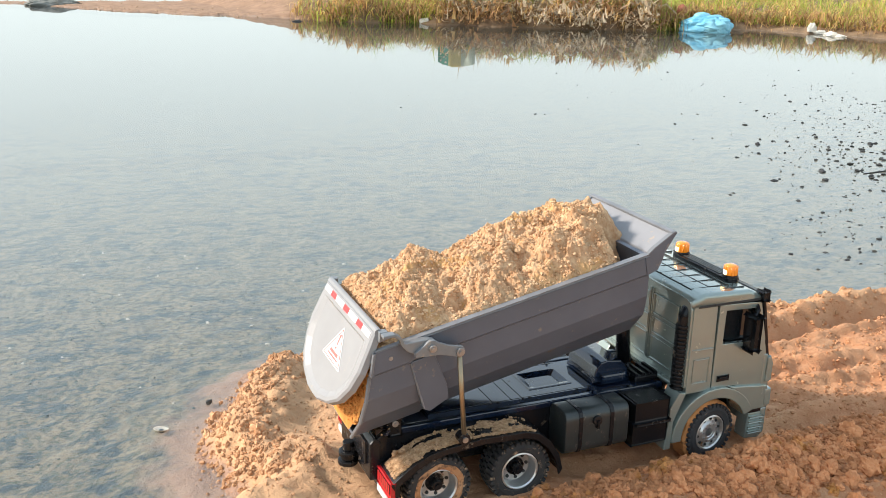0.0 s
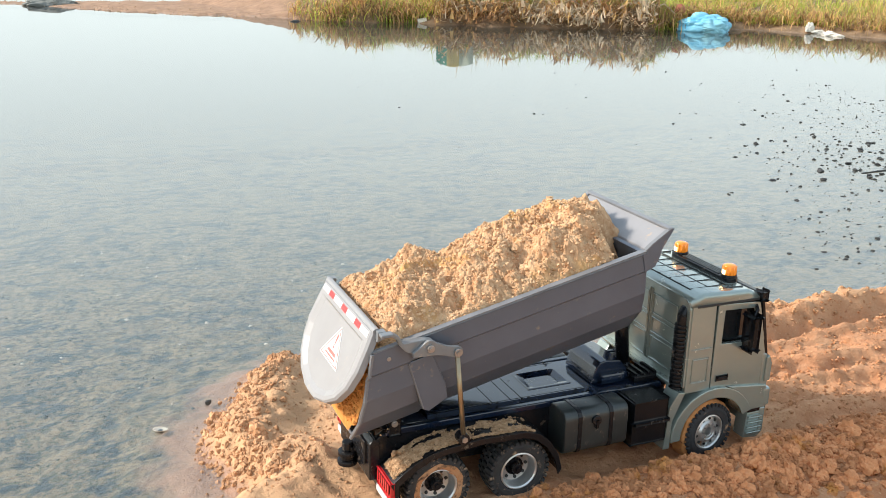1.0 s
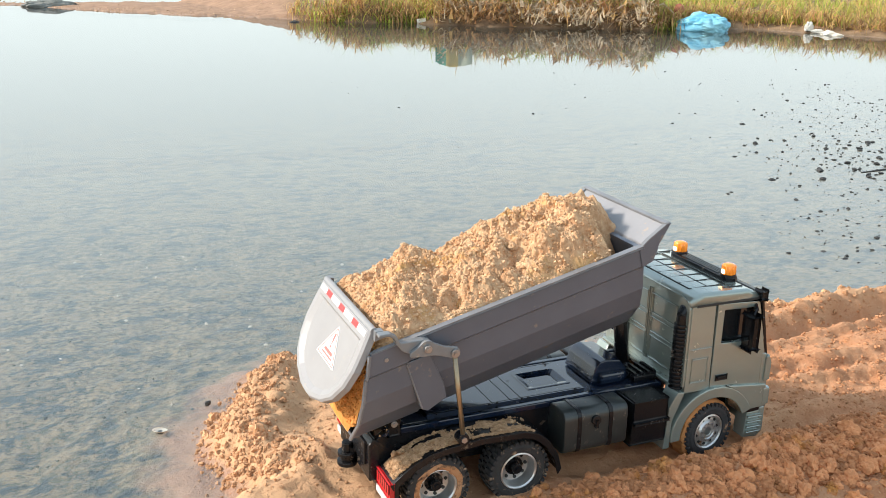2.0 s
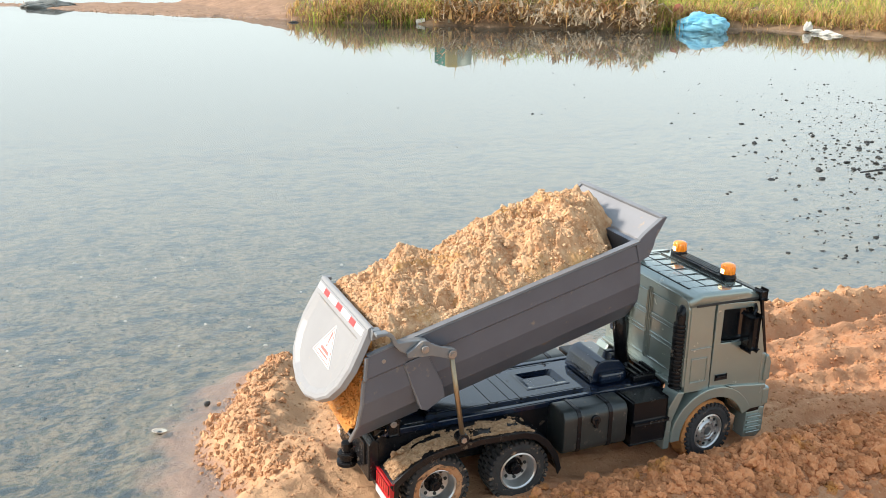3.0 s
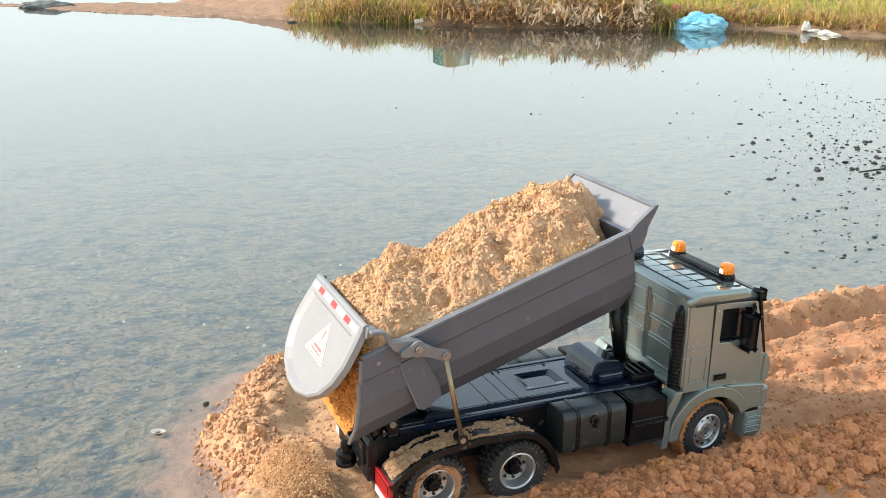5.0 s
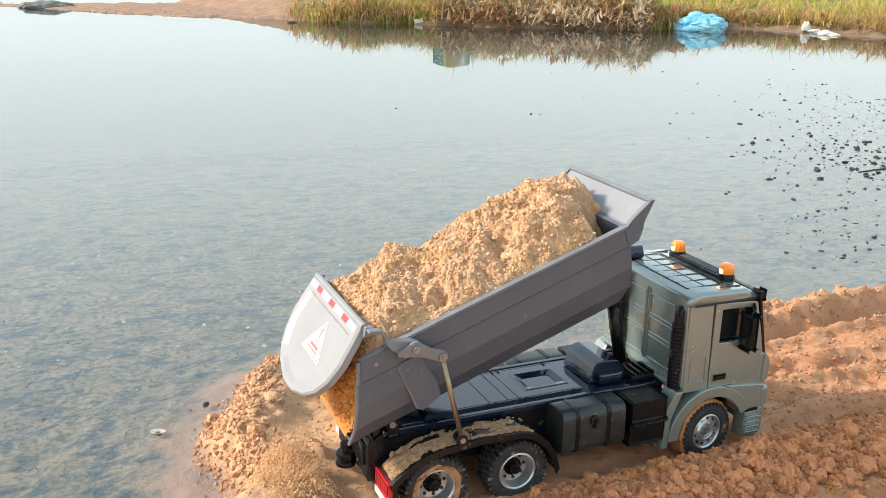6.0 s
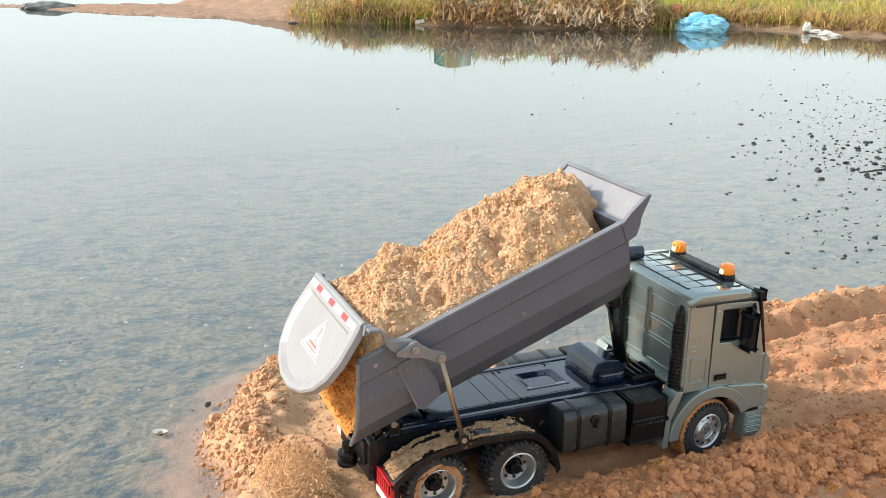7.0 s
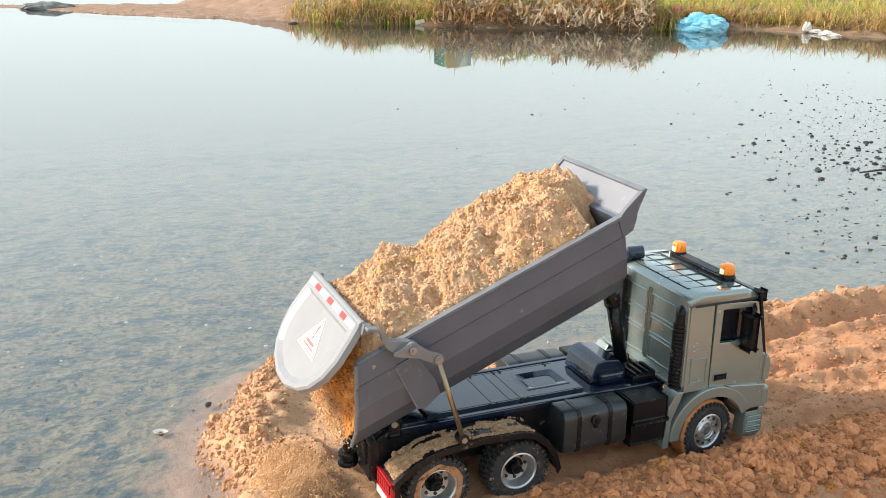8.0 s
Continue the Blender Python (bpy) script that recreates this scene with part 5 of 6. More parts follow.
# ---------------------------------------------------------------- clods on the embankment
def scatter_clods():
    rng = np.random.RandomState(31)
    pl = []

    def strew(n, xr, yr, weight, rmin, rmax, power=3.0):
        xs, ys = rng.uniform(*xr, n), rng.uniform(*yr, n)
        keep = rng.rand(n) < weight(xs, ys)
        xs, ys = xs[keep], ys[keep]
        zs = [ground_at(x, y) for x, y in zip(xs, ys)]
        for x, y, z in zip(xs, ys, zs):
            if z < WATER - 0.3 or (-5.5 < x < 32 and -6.9 < y < 6.9):
                continue
            r = rmin + (rmax - rmin) * rng.rand() ** power
            pl.append((x, y, z + r * 0.1, r, 3 if r > 0.26 else 2 if r > 0.12 else 1))

    # ridge beside the track
    strew(18000, (5, 62), (-17.5, -6.8), lambda x, y: np.exp(-((y + 10.8 + 0.05 * (x - 20)) / 3.6) ** 2) * np.clip((x - 4) / 9, 0.15, 1), 0.05, 0.55, 4.5)
    tagged(lumps("ridge_crumble", pl, RIDGECLOD), "damp red-brown clods thrown up beside the track", "sand", kind="stuff")
    pl = []
    # crumbling rim of the tipped sand
    def rim(x, y):
        d = inside_distance(NEAR_SHORE, x, y)
        return np.exp(-((d - 2.6) / 2.6) ** 2)
    strew(12000, (-17, 3), (3, 31), rim, 0.05, 0.34, 4)
    strew(3500, (-14, 2), (-5, 26), lambda x, y: 0.35 + 0 * x, 0.05, 0.16, 2)
    # heaped edge ahead of the truck and behind its far side
    strew(3600, (10, 85), (12, 24), lambda x, y: np.exp(-((y - 18.5) / 3.0) ** 2), 0.05, 0.42, 4.5)
    tagged(lumps("sand_crumble", pl, CLOD), "crumbled orange sand and small clods along the embankment", "sand", kind="stuff")
    pl = []
    strew(15000, (33, 80), (-8, 17), lambda x, y: 0.25 + 0.5 * (vnoise(x / 2.5, y / 1.2, 33) > 0.55), 0.04, 0.24, 4)
    tagged(lumps("track_crumble", pl, TRACKCLOD), "crumbs of damp sand torn up on the wheel track", "sand", kind="stuff")
    # the largest clods, one by one
    big = [(27, -11.6, 0.9), (29.5, -13.2, 1.0), (31.5, -11.0, 0.8), (24, -12.6, 0.8), (33.8, -13.4, 0.9), (36.5, -12.0, 0.75), (21, -11.2, 0.7), (38.5, -14.6, 0.8),
           (18, -12.3, 0.65), (41, -13.0, 0.7), (29, -9.6, 0.6), (34.5, -9.8, 0.6), (-13.2, 19.6, 0.8), (-12.6, 13.2, 0.9), (-11.0, 9.4, 0.8), (-9.0, 24.0, 0.7),
           (-6.0, 27.6, 0.9), (-14.6, 15.4, 0.55), (56, 18.6, 0.8), (64, 19.2, 0.9), (48, 18.2, 0.7)]
    for k in range(70):
        x = rng.uniform(12, 50)
        big.append((x, rng.normal(-11.6 - 0.07 * (x - 20), 2.0), rng.uniform(0.4, 1.0) * (0.7 + 0.01 * x)))
    for k, (x, y, r) in enumerate(big):
        r *= 0.72
        if y > -7.2 and y < 0:
            continue
        me = lumps("sand_clod", [(0, 0, 0, r, 3), (r * 0.5, -r * 0.3, -r * 0.2, r * 0.6, 3)], RIDGECLOD if y < 0 else CLOD, data_only=True)
        ob = new("sand_clod", me)
        ob.matrix_basis = pose(x * C, y * C, (ground_at(x, y) + r * 0.25) * C, 0, 0, 47 * k)
        tagged(ob, "rounded orange clod of damp sand on the ground", "clod", "clods on the embankment")


scatter_clods()


# ---------------------------------------------------------------- in the pond
def pond_stones():
    rng = np.random.RandomState(41)
    fixed = [(102.5, 170.8, 1.3), (105.6, 70.0, 1.5), (112.6, 84.9, 1.8), (114.5, 85.5, 1.2), (96, 78, 1.2), (97.5, 79, 0.9), (136, 82, 2.2), (130, 90, 1.6), (87, 38.6, 1.0),
             (92, 41, 1.0), (145, 118, 1.6), (150, 140, 1.8), (165, 150, 1.7), (192, 170, 1.8), (120, 106, 1.3), (196, 241, 1.6), (128, 71, 1.3), (140, 96, 1.5)]
    for k, (x, y, r) in enumerate(fixed):
        r *= 0.68
        me = lumps("dark_stone", [(0, 0, 0, r * 0.42, 2), (r * 0.5, r * 0.1, -0.1, r * 0.25, 2)], DARKROCK, data_only=True, flat=0.6)
        ob = new("dark_stone", me)
        ob.matrix_basis = pose(x * C, y * C, (WATER + 0.0) * C, 0, 0, 61 * k)
        tagged(ob, "wet black clod standing out of the water", "stone", "dark clods in the pond")
    pl = []
    for k in range(1500):
        u = rng.rand()
        x, y = 86 + 150 * u + rng.normal(4, 9 + 16 * u), 34 + 150 * u + rng.normal(-2, 9 + 15 * u)
        if inside_distance(NEAR_SHORE, np.array([x]), np.array([y]))[0] > -4 or (x < 60 + 0.45 * y and rng.rand() < 0.88):
            continue
        pl.append((x, y, WATER + rng.uniform(-0.05, 0.12), 0.09 + 0.4 * rng.rand() ** 4, 1))
    for k in range(120):
        x, y = rng.normal(146, 13), rng.normal(94, 12)
        pl.append((x, y, WATER + rng.uniform(0, 0.15), 0.2 + 0.65 * rng.rand() ** 2, 1))
    for k in range(30):
        x, y = rng.uniform(60, 240), rng.uniform(40, 250)
        if y > 25 + 0.3 * x:
            pl.append((x, y, WATER + 0.02, rng.uniform(0.12, 0.36), 1))
    tagged(lumps("dark_specks", pl, DARKROCK, flat=0.55), "small black clods and weed poking through the water", "stones", kind="stuff")
    # stick lying on the shoal
    bm = bmesh.new()
    sweep(bm, [(136, 84, -1.5), (143, 84.5, -1.4), (152, 85.5, -1.5)], 0.18, 6)
    tagged(part("stick", bm, DARKROCK), "thin dark stick lying on the muddy shoal", "stick")
    # pale shell by the spit
    bm = bmesh.new()
    t = bmesh.new()
    lathe(t, [(0.05, 0.0), (0.5, 0.08), (0.85, 0.3), (0.95, 0.42), (0.8, 0.34), (0.45, 0.16), (0.05, 0.1)], 22)
    for v in t.verts:
        v.co.x *= 1.15 + 0.1 * noise.noise(v.co * 2)
    join(bm, t, Matrix.Rotation(radians(78), 4, "X"))
    ob = part("shell", bm, SHELL, None, "", True)
    ob.matrix_basis = pose(-18.4 * C, 19.1 * C, (WATER - 0.15) * C, 8, 10, 20) @ Matrix.Scale(0.7, 4)
    tagged(ob, "pale open shell lying in the shallow water", "shell")
    inner = lumps("shell_inside", [(0, 0, 0.12, 0.5, 2)], DARKROCK)
    inner.parent = ob
    inner.scale = (1, 1, 0.35)
    tagged(inner, "dark lump inside the shell")
    for k, (x, y, r) in enumerate(((-13.1, 23.4, 0.36), (-12.0, 22.9, 0.25))):
        me = lumps("dark_stone", [(0, 0, 0, r, 2)], DARKROCK if k == 0 else CLOD, data_only=True)
        ob = new("pond_stone", me)
        ob.matrix_basis = pose(x * C, y * C, (WATER + 0.05) * C)
        tagged(ob, "small wet stone at the edge of the spit", "stone")
    # pale chips on the pond bed
    pl = []
    for k in range(80):
        x, y = rng.uniform(-45, 60), rng.uniform(14, 90)
        z = ground_at(x, y)
        if z < WATER - 0.25:
            pl.append((x, y, z + 0.05, rng.uniform(0.08, 0.28), 1))
    tagged(lumps("pale_chips", pl, SHELL), "pale pebbles and shell chips on the pond bed", "pebbles", kind="stuff")
    # weed on the bed
    pl = []
    for k in range(300):
        cx, cy = rng.uniform(-50, 60), rng.uniform(18, 100)
        for q in range(rng.randint(2, 9)):
            x, y = cx + rng.normal(0, 1.8), cy + rng.normal(0, 1.0)
            z = ground_at(x, y)
            if z < WATER - 0.5:
                pl.append((x, y, z - 0.05, rng.uniform(0.06, 0.24), 1))
    tagged(lumps("pond_weed", pl, WEED), "dark bluish weed in clumps on the pond bed", "weed", kind="stuff")


SHELL = mat("pale_shell", (0.62, 0.56, 0.47), 0.5, 0, (0.5, 0.42, 0.34), 80, 0.3, 300)
WEED = mat("dark_weed", (0.045, 0.06, 0.06), 0.9, 0, (0.08, 0.085, 0.07), 60, 0.6, 300, vary=0.3)
pond_stones()


# ---------------------------------------------------------------- far bank
GRASS = mat("green_grass", (0.30, 0.40, 0.05), 0.55, 0, (0.50, 0.50, 0.09), 6, vary=0.45)
STRAW = mat("dry_straw", (0.70, 0.50, 0.20), 0.7, 0, (0.56, 0.34, 0.13), 8, vary=0.4)
DEADSTEM = mat("dead_stalk", (0.52, 0.31, 0.14), 0.8, 0, (0.32, 0.17, 0.08), 9, vary=0.5)
GREYSTEM = mat("bleached_stalk", (0.76, 0.66, 0.50), 0.8, 0, (0.60, 0.46, 0.30), 9, vary=0.5)


def let_light_through(m, share):
    """Thin leaves pass on part of the light that falls on their other side."""
    nt = m.node_tree
    p = nt.nodes["Principled BSDF"]
    leaf = nt.nodes.new("ShaderNodeBsdfTranslucent")
    both = nt.nodes.new("ShaderNodeMixShader")
    both.inputs[0].default_value = share
    nt.links.new(p.inputs["Base Color"].links[0].from_socket, leaf.inputs[0])
    nt.links.new(p.outputs[0], both.inputs[1])
    nt.links.new(leaf.outputs[0], both.inputs[2])
    nt.links.new(both.outputs[0], nt.nodes["Material Output"].inputs[0])


for m in (GRASS, STRAW, DEADSTEM, GREYSTEM):
    let_light_through(m, 0.45)


def blades(name, roots, material):
    """Curved blades in one mesh; roots: rows of x, y, z, length, heading in degrees, lean, droop, width (centimetres)."""
    V, F = [], []
    for x, y, z, ln, head, lean, droop, w in roots:
        h = radians(head)
        ux, uy = math.cos(h), math.sin(h)
        n, px, pz, ang = len(V), 0.0, 0.0, radians(90 - lean)
        for k in range(6):
            half = w * (1 - k / 5.2) * 0.5
            for s in (-1, 1):
                V.append((x + ux * px - uy * half * s, y + uy * px + ux * half * s, z + pz))
            px += math.cos(ang) * ln / 5
            pz += math.sin(ang) * ln / 5
            ang -= radians(droop) / 5
        for k in range(5):
            a = n + 2 * k
            F.append((a, a + 1, a + 3, a + 2))
    me = bpy.data.meshes.new(name)
    me.from_pydata((np.array(V) * C).tolist(), [], F)
    me.materials.append(material)
    me.polygons.foreach_set("use_smooth", np.full(len(F), True))
    return new(name, me)


def shore_point(s):
    """A place along the far shore; s runs with x."""
    front = FAR_SHORE[:16]
    return float(np.interp(s, [p[0] for p in front], [p[1] for p in front]))


def far_bank():
    rng = np.random.RandomState(51)
    green, straw, dead, grey = [], [], [], []

    def plant(x, back):
        y = shore_point(x) + back * 0.8
        x2 = x + back * 0.6
        return x2, y, max(ground_at(x2, y), WATER + 0.2) - 0.3

    def strip(x):
        """Width of the bare muddy shore in front of the grass."""
        return float(np.interp(x, [118, 300, 335, 352, 480], [1, 1, 5, 12, 16]))

    for k in range(620):
        x = rng.uniform(118, 480)
        heap = 194 < x < 300
        back = strip(x) + 2 + rng.rand() ** 1.7 * 150
        if heap and back < 34:
            continue
        size = rng.uniform(0.5, 1.0)
        dry = rng.rand() < (0.45 if x > 320 else 0.12)
        for q in range(rng.randint(20, 40)):
            px, py, pz = plant(x + rng.normal(0, 3.2), max(strip(x), back + rng.normal(0, 3.2)))
            row = (px, py, pz, rng.uniform(8, 21) * size, rng.uniform(0, 360), rng.uniform(4, 62), rng.uniform(30, 170), rng.uniform(0.35, 0.95))
            (straw if dry or rng.rand() < 0.12 else green).append(row)
    # long brown stems that arch over and hang to the foot of the bank
    for k in range(2700):
        x = rng.uniform(118, 480)
        if 200 < x < 296 and rng.rand() < 0.7:
            continue
        px, py, pz = plant(x, strip(x) * 0.75 + rng.rand() * 16)
        (dead if rng.rand() < 0.62 else straw).append((px, py, pz + rng.uniform(0, 5), rng.uniform(8, 20), rng.normal(-125, 80), rng.uniform(0, 70), rng.uniform(120, 260), rng.uniform(0.35, 1.1)))
    # short dead stubble and litter at the foot
    for k in range(1600):
        x = rng.uniform(118, 480)
        px, py, pz = plant(x, strip(x) * rng.uniform(0.4, 1.0) + rng.rand() * 7)
        (dead if rng.rand() < 0.75 else straw).append((px, py, pz, rng.uniform(2, 7), rng.uniform(0, 360), rng.uniform(20, 95), rng.uniform(-40, 120), rng.uniform(0.3, 0.9)))
    # heap of cut, bleached brush: crumpled leaves, stalks and gaps
    for k in range(3000):
        x = rng.uniform(192, 302)
        b = rng.rand()
        px, py, pz = plant(x, b * 36 - 4)
        hump = float(vnoise(np.array([x / 9.0]), np.array([b * 3]), 13)[0])
        lift = (5 + 14 * hump) * math.sin(math.pi * min(1, b * 0.8 + 0.17)) * rng.rand() ** 0.7
        broad = rng.rand() < 0.4
        tone = float(vnoise(np.array([x / 14.0]), np.array([b * 2 + 7]), 23)[0]) + rng.normal(0, 0.16)
        (grey if tone > 0.50 else straw if tone > 0.36 else dead).append(
            (px, py, pz + lift, rng.uniform(3, 7) if broad else rng.uniform(5, 15), rng.uniform(0, 360), rng.uniform(15, 100) if broad else rng.uniform(52, 98), rng.uniform(-120, 120) if broad else rng.uniform(-60, 45), rng.uniform(1.2, 2.8) if broad else rng.uniform(0.35, 1.0)))
    for k in range(60):
        px, py, pz = plant(rng.uniform(194, 300), 18 + rng.rand() * 20)
        for q in range(20):
            green.append((px + rng.normal(0, 2), py + rng.normal(0, 2), pz + 4, rng.uniform(6, 15), rng.uniform(0, 360), rng.uniform(5, 60), rng.uniform(20, 120), rng.uniform(0.4, 0.9)))
    tagged(blades("grass", green, GRASS), "green grass overhanging the far bank", "grass", kind="stuff")
    tagged(blades("dry_grass", straw, STRAW), "golden dry grass mixed into the far bank", "grass", kind="stuff")
    tagged(blades("dead_stalks", dead, DEADSTEM), "brown dead stalks drooping to the water", "stalks", kind="stuff")
    tagged(blades("brush_heap", grey, GREYSTEM), "bleached cut brush heaped at the waterside", "brush", kind="stuff")
    # branches through the brush
    bm = bmesh.new()
    for k in range(110):
        px, py, pz = plant(rng.uniform(194, 300), 2 + rng.rand() * 26)
        h, e, ln, r = rng.uniform(0, 6.28), rng.uniform(-0.2, 0.6), rng.uniform(6, 18), rng.uniform(0.2, 0.6)
        dx, dy, dz = math.cos(h) * math.cos(e) * ln, math.sin(h) * math.cos(e) * ln * 0.5, math.sin(e) * ln * 0.5
        pz += rng.uniform(0.5, 8)
        sweep(bm, [(px, py, pz), (px + dx * 0.5, py + dy * 0.5, pz + dz * 0.5 + rng.uniform(0.5, 3)), (px + dx, py + dy, pz + dz - rng.uniform(0, 3))], r, 5)
    tagged(part("branches", bm, GREYSTEM), "bleached branches tangled in the brush heap", "branches", kind="stuff")
    # clods and litter under the brush
    pl = []
    for k in range(160):
        px, py, pz = plant(rng.uniform(194, 300), rng.rand() * 20)
        pl.append((px, py, pz + rng.uniform(0, 2.5), rng.uniform(0.4, 1.4), 2))
    tagged(lumps("brush_clods", pl, BRUSHCLOD), "grey-brown roots and clods in the brush heap", "clods", kind="stuff")
    # stones along the low muddy spit
    pl = []
    for k in range(320):
        x = rng.uniform(-40, 128)
        y = shore_point(x) + rng.rand() ** 2 * 60 - 2
        pl.append((x, y, max(ground_at(x, y), WATER) + 0.1, rng.uniform(0.12, 0.45), 1))
    tagged(lumps("bank_pebbles", pl, BRUSHCLOD), "brown pebbles on the low muddy spit", "pebbles", kind="stuff")


BRUSHCLOD = mat("root_clod", (0.32, 0.20, 0.11), 0.9, 0, (0.42, 0.29, 0.17), 14, 0.7, 60, vary=0.35)
far_bank()


def crumpled(name, size, material, seed, sub=4, fold=0.28, flat=0.0, fine=0.5, smooth=False):
    """A crumpled hollow shape of about the given half sizes, standing on z = 0."""
    t = bmesh.new()
    bmesh.ops.create_icosphere(t, subdivisions=sub, radius=1)
    off = Vector((seed * 3.1, seed * 1.7, seed))
    for v in t.verts:
        n = v.co.copy()
        k = 1 + fold * (abs(noise.noise(n * 1.7 + off)) * 1.6 - 0.4) + fold * fine * (0.5 - abs(noise.noise(n * 4.3 + off))) * 1.2
        v.co = Vector((n.x * size[0], n.y * size[1], n.z * size[2])) * k
        v.co.z = max(v.co.z, -size[2] * flat)
    lo = min(v.co.z for v in t.verts)
    for v in t.verts:
        v.co.z -= lo
    return part(name, t, material, None, "", smooth)


def litter():
    bag = crumpled("plastic_bag", (13.5, 7, 6.6), BAGBLUE, 2, 5, 0.2, 0.5, 0.6, False)
    bag.matrix_basis = pose(327 * C, 391 * C, (WATER - 0.6) * C, 0, 0, -40)
    tagged(bag, "crumpled light blue plastic bag at the waterline", "plastic bag")
    cup = bmesh.new()
    tube(cup, (0, 0, 0), (5.2, 0.6, 0.5), 1.5, 1.9, n=18, b=0.2)
    cup = part("white_cup", cup, WHITEJUNK, None, "", True)
    cup.matrix_basis = pose(182 * C, 464 * C, (WATER + 1.0) * C, 0, 0, -25)
    tagged(cup, "white plastic cup lying at the waterline", "cup")
    for k, (x, y, s) in enumerate(((385, 371, (2.8, 1.5, 3.2)), (388, 367, (3.2, 1.2, 1.2)), (384, 354, (3.8, 1.5, 1.5)), (386, 350, (2.4, 1.0, 0.8)))):
        ob = crumpled("foam_scrap", s, WHITEJUNK, 5 + k, 4, 0.5, 0.5)
        ob.matrix_basis = pose(x * C, y * C, max(ground_at(x, y), WATER) * C, 0, 0, -20 * k)
        tagged(ob, "off-white foam scrap lying on the muddy bank", "scrap", "scraps on the far bank")
    ob = crumpled("dark_clump", (3.2, 2.2, 1.6), DARKROCK, 9, 3, 0.3)
    ob.matrix_basis = pose(115.6 * C, 484 * C, (WATER - 0.9) * C)
    tagged(ob, "dark mud clump standing in the water", "clump")
    ob = crumpled("dark_mound", (15, 8, 4.0), DARKMOUND, 12, 4, 0.25, 0.2)
    ob.matrix_basis = pose(-10 * C, 626 * C, (WATER - 0.5) * C)
    tagged(ob, "grey mound at the end of the low spit", "mound")
    # printed wrapper standing in the grass
    wrapper = thing("wrapper", "green spotted and yellow plastic wrapper caught in grass", "wrapper", pose(203 * C, 458 * C, 16.2 * C, 0, 0, -32))
    for x0, x1, m, nm in ((-11, -4.5, WRAPGREEN, "green_side"), (-4.5, 2.5, WRAPYELLOW, "yellow_middle"), (2.5, 11, WRAPPALE, "pale_side")):
        t = bmesh.new()
        n = 8
        rows = []
        for k in range(n + 1):
            x = x0 + (x1 - x0) * k / n
            rows.append([t.verts.new((x, 1.2 * math.sin(x * 0.5) + 0.4 * j, -3 + j * 3.4 - 0.02 * x * x)) for j in range(4)])
        for a, b in zip(rows, rows[1:]):
            for j in range(3):
                t.faces.new((a[j], a[j + 1], b[j + 1], b[j]))
        ret = bmesh.ops.solidify(t, geom=list(t.faces), thickness=0.3)
        piece = part(nm, t, m, wrapper)
        if m is WRAPGREEN:
            t = bmesh.new()
            for x, z in ((-9.5, 0), (-7.2, 1.6), (-9.3, 3.6), (-6.2, 4.6), (-8.2, 6.2), (-6.0, -0.8)):
                y = 1.2 * math.sin(x * 0.5) + 0.12 * (z + 3) - 0.45
                tube(t, (x, y - 0.3, z), (x, y + 0.2, z), 0.55, n=12)
            part("spot", t, WHITEJUNK, piece, "white printed spots")
    # terracotta lump in the grass
    ob = crumpled("brick_piece", (4, 3, 6), TERRACOTTA, 15, 3, 0.15, 0.6)
    ob.matrix_basis = pose(322 * C, 408 * C, 3.0 * C, 0, 0, 30)
    tagged(ob, "reddish brick piece among the grass", "brick piece")


BAGBLUE = mat("blue_plastic_film", (0.08, 0.36, 0.54), 0.35, 0, (0.30, 0.60, 0.68), 9, 0.5, 40, coat=0.3)
WHITEJUNK = mat("off_white_plastic", (0.74, 0.70, 0.62), 0.5, 0, (0.66, 0.6, 0.5), 30)
DARKMOUND = mat("grey_mound", (0.14, 0.15, 0.14), 0.8, 0, (0.22, 0.21, 0.18), 14, 0.4, 60)
WRAPGREEN = mat("green_wrapper_film", (0.02, 0.30, 0.22), 0.35, 0, (0.03, 0.34, 0.25), 20)
WRAPYELLOW = mat("yellow_wrapper_film", (0.65, 0.52, 0.18), 0.4, 0, (0.6, 0.5, 0.25), 20)
WRAPPALE = mat("pale_wrapper_film", (0.55, 0.60, 0.50), 0.4, 0, (0.5, 0.56, 0.48), 20)
TERRACOTTA = mat("terracotta", (0.38, 0.13, 0.07), 0.9, 0, (0.3, 0.1, 0.06), 30, 0.4, 80)
litter()


# ---------------------------------------------------------------- what moves
TIMES = [0, 0.5, 1.0, 1.5, 2.0, 2.5, 3.0, 3.5, 4.0, 4.5, 5.0, 5.5, 6.0, 6.5, 7.0, 7.5, 8.0]
ANGLES = [12.52, 12.90, 13.30, 13.82, 14.46, 15.12, 15.80, 16.46, 17.10, 17.80, 18.48, 19.16, 19.85, 20.55, 21.20, 21.92, 22.65]


def bed_angle(t):
    return float(np.interp(t, TIMES, ANGLES))


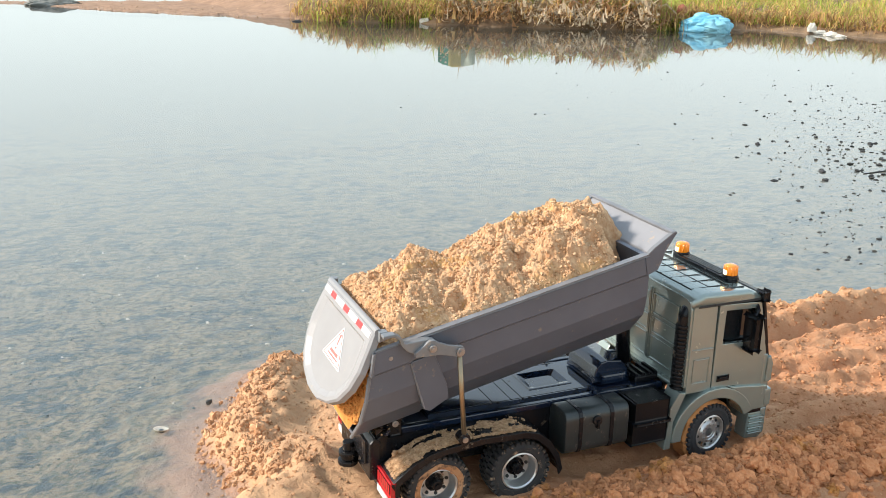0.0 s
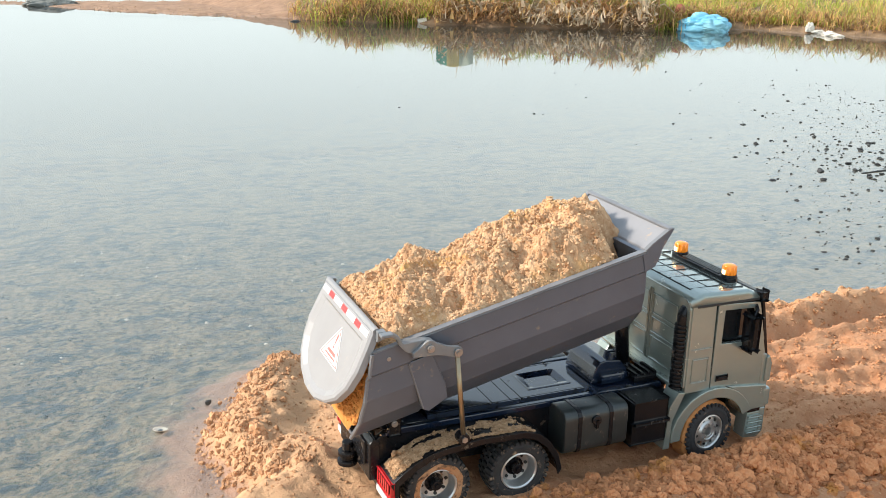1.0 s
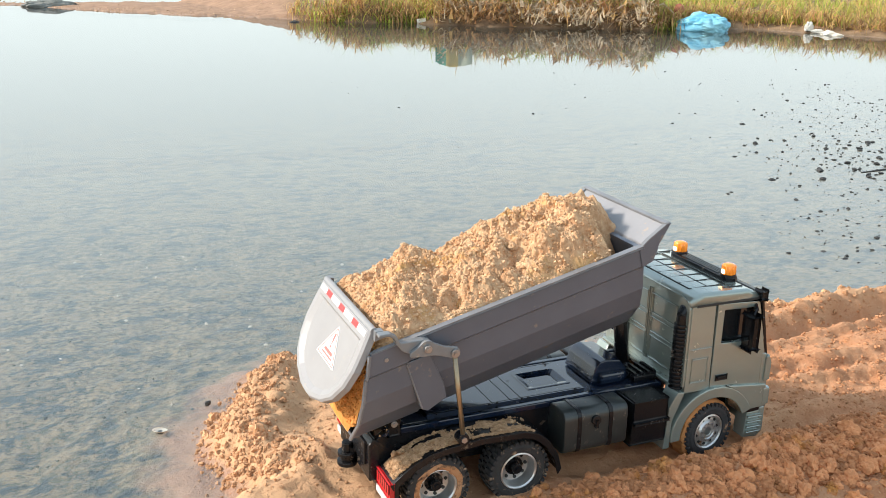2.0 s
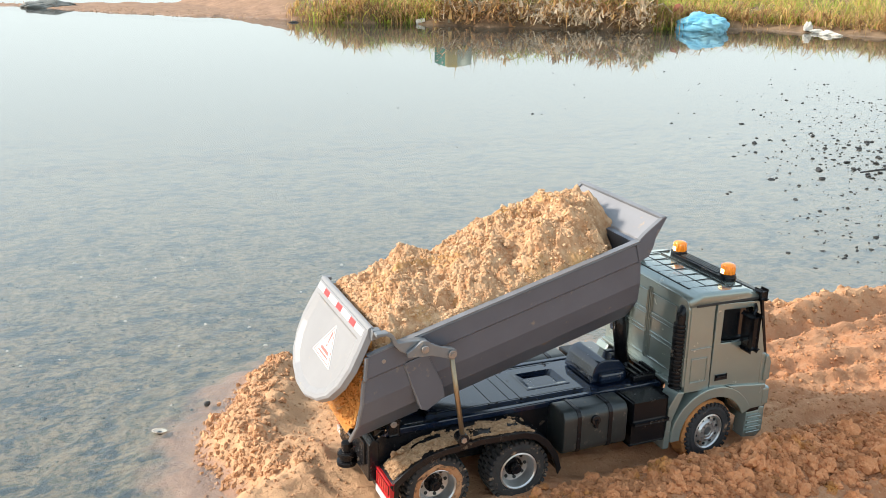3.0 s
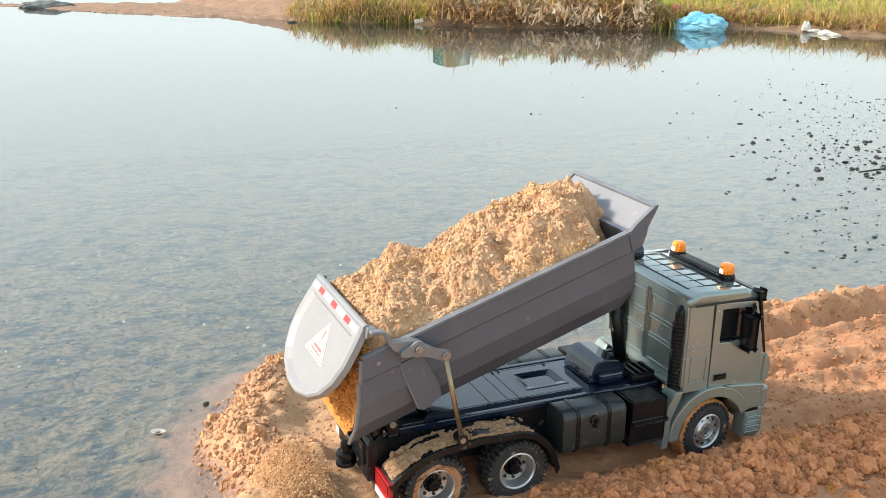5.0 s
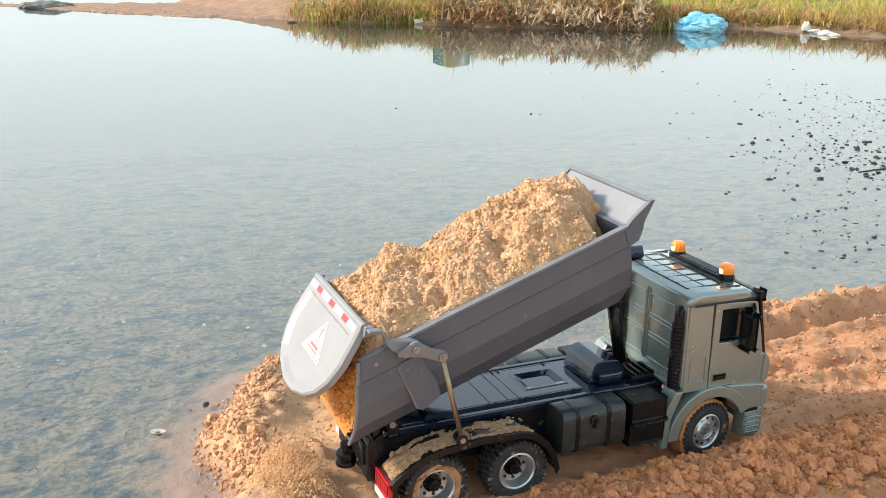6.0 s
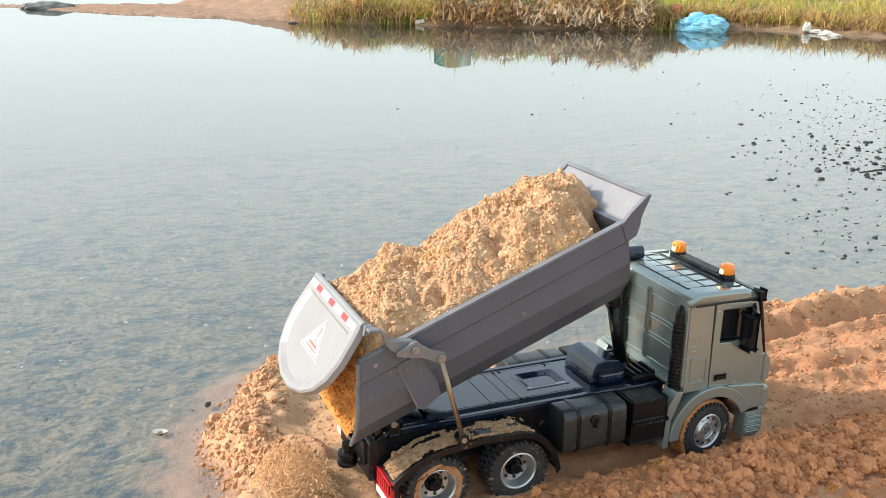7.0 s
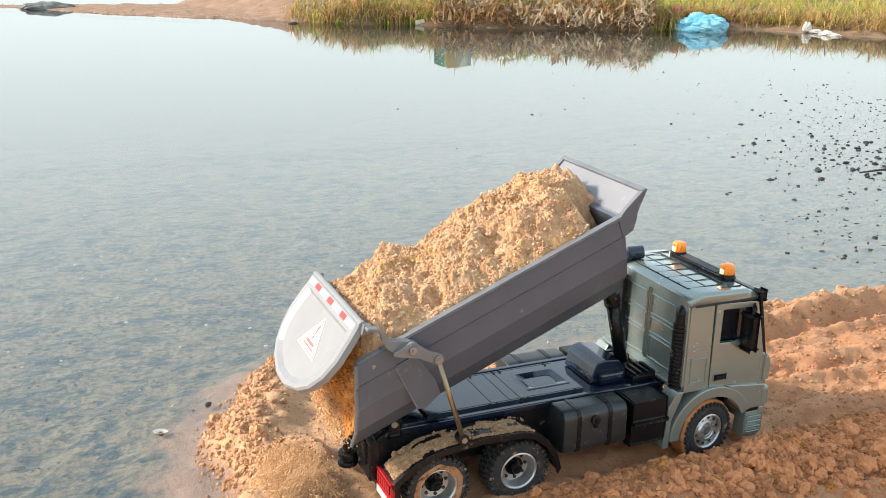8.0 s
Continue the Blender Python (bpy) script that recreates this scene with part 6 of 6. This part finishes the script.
def bed_pose(a):
    return pose(BX * C, 0, BZ * C, 0, -a, 0)


def fall_rows(start, t0, way, spin):
    rows = []
    free = min(t0, 7.9)
    for t, back in ((0.0, 2.6), (free * 0.5, 2.6), (free - 0.25, 2.6), (free, 0.0)):
        x, z = bed_point(start[0] + back, start[2] + 0.25 * back, bed_angle(t))
        rows.append((t, pose(x * C, start[1] * C, z * C, 0, 0, spin)))
    x, z = bed_point(start[0], start[2], bed_angle(min(t0, 7.9)))
    y, t, dt = start[1], t0, 0.034
    vx, vy, vz = way
    turn = 0
    if t0 < 7.9:
        while t < 8.3:
            t += dt
            vz -= 620 * dt
            x, y, z, turn = x + vx * dt, y + vy * dt, z + vz * dt, turn + 14
            rest = ground_at(x, y) - 0.2
            if z <= rest:
                rows.append((t, pose(x * C, y * C, rest * C, turn, 0, spin)))
                break
            rows.append((t, pose(x * C, y * C, z * C, turn, 0, spin)))
    if rows[-1][0] < 8.0:
        rows.append((8.0, rows[-1][1]))
    return rows


def motions():
    walk(bed, [(t, bed_pose(a)) for t, a in zip(TIMES, ANGLES)])
    walk(load, [(t, bed_pose(a)) for t, a in zip(TIMES, ANGLES)])
    gate_rows, rod_rows, ram_rows, piston_rows = [], [], [], []
    for t, a in zip(TIMES, ANGLES):
        k, g, r = linkage(a)
        gate_rows.append((t, pose(k[0] * C, 0, k[1] * C, 0, -g, 0)))
        rod_rows.append((t, pose(ROD[0] * C, 0, ROD[1] * C, 0, -r, 0)))
        hx, hz = bed_point(*RAMHEAD, a)
        lean = math.degrees(math.atan2(hx - RAMFOOT[0], hz - RAMFOOT[1]))
        ram_rows.append((t, pose(RAMFOOT[0] * C, 0, RAMFOOT[1] * C, 0, lean, 0)))
        piston_rows.append((t, pose(hx * C, 0, hz * C, 0, lean, 0)))
    walk(gate, gate_rows)
    for rod in rods:
        walk(rod, rod_rows)
    walk(ram, ram_rows)
    walk(ram_rod, piston_rows)
    for ob, start, t0, way, spin in spill:
        walk(ob, fall_rows(start, t0, way, spin))


motions()
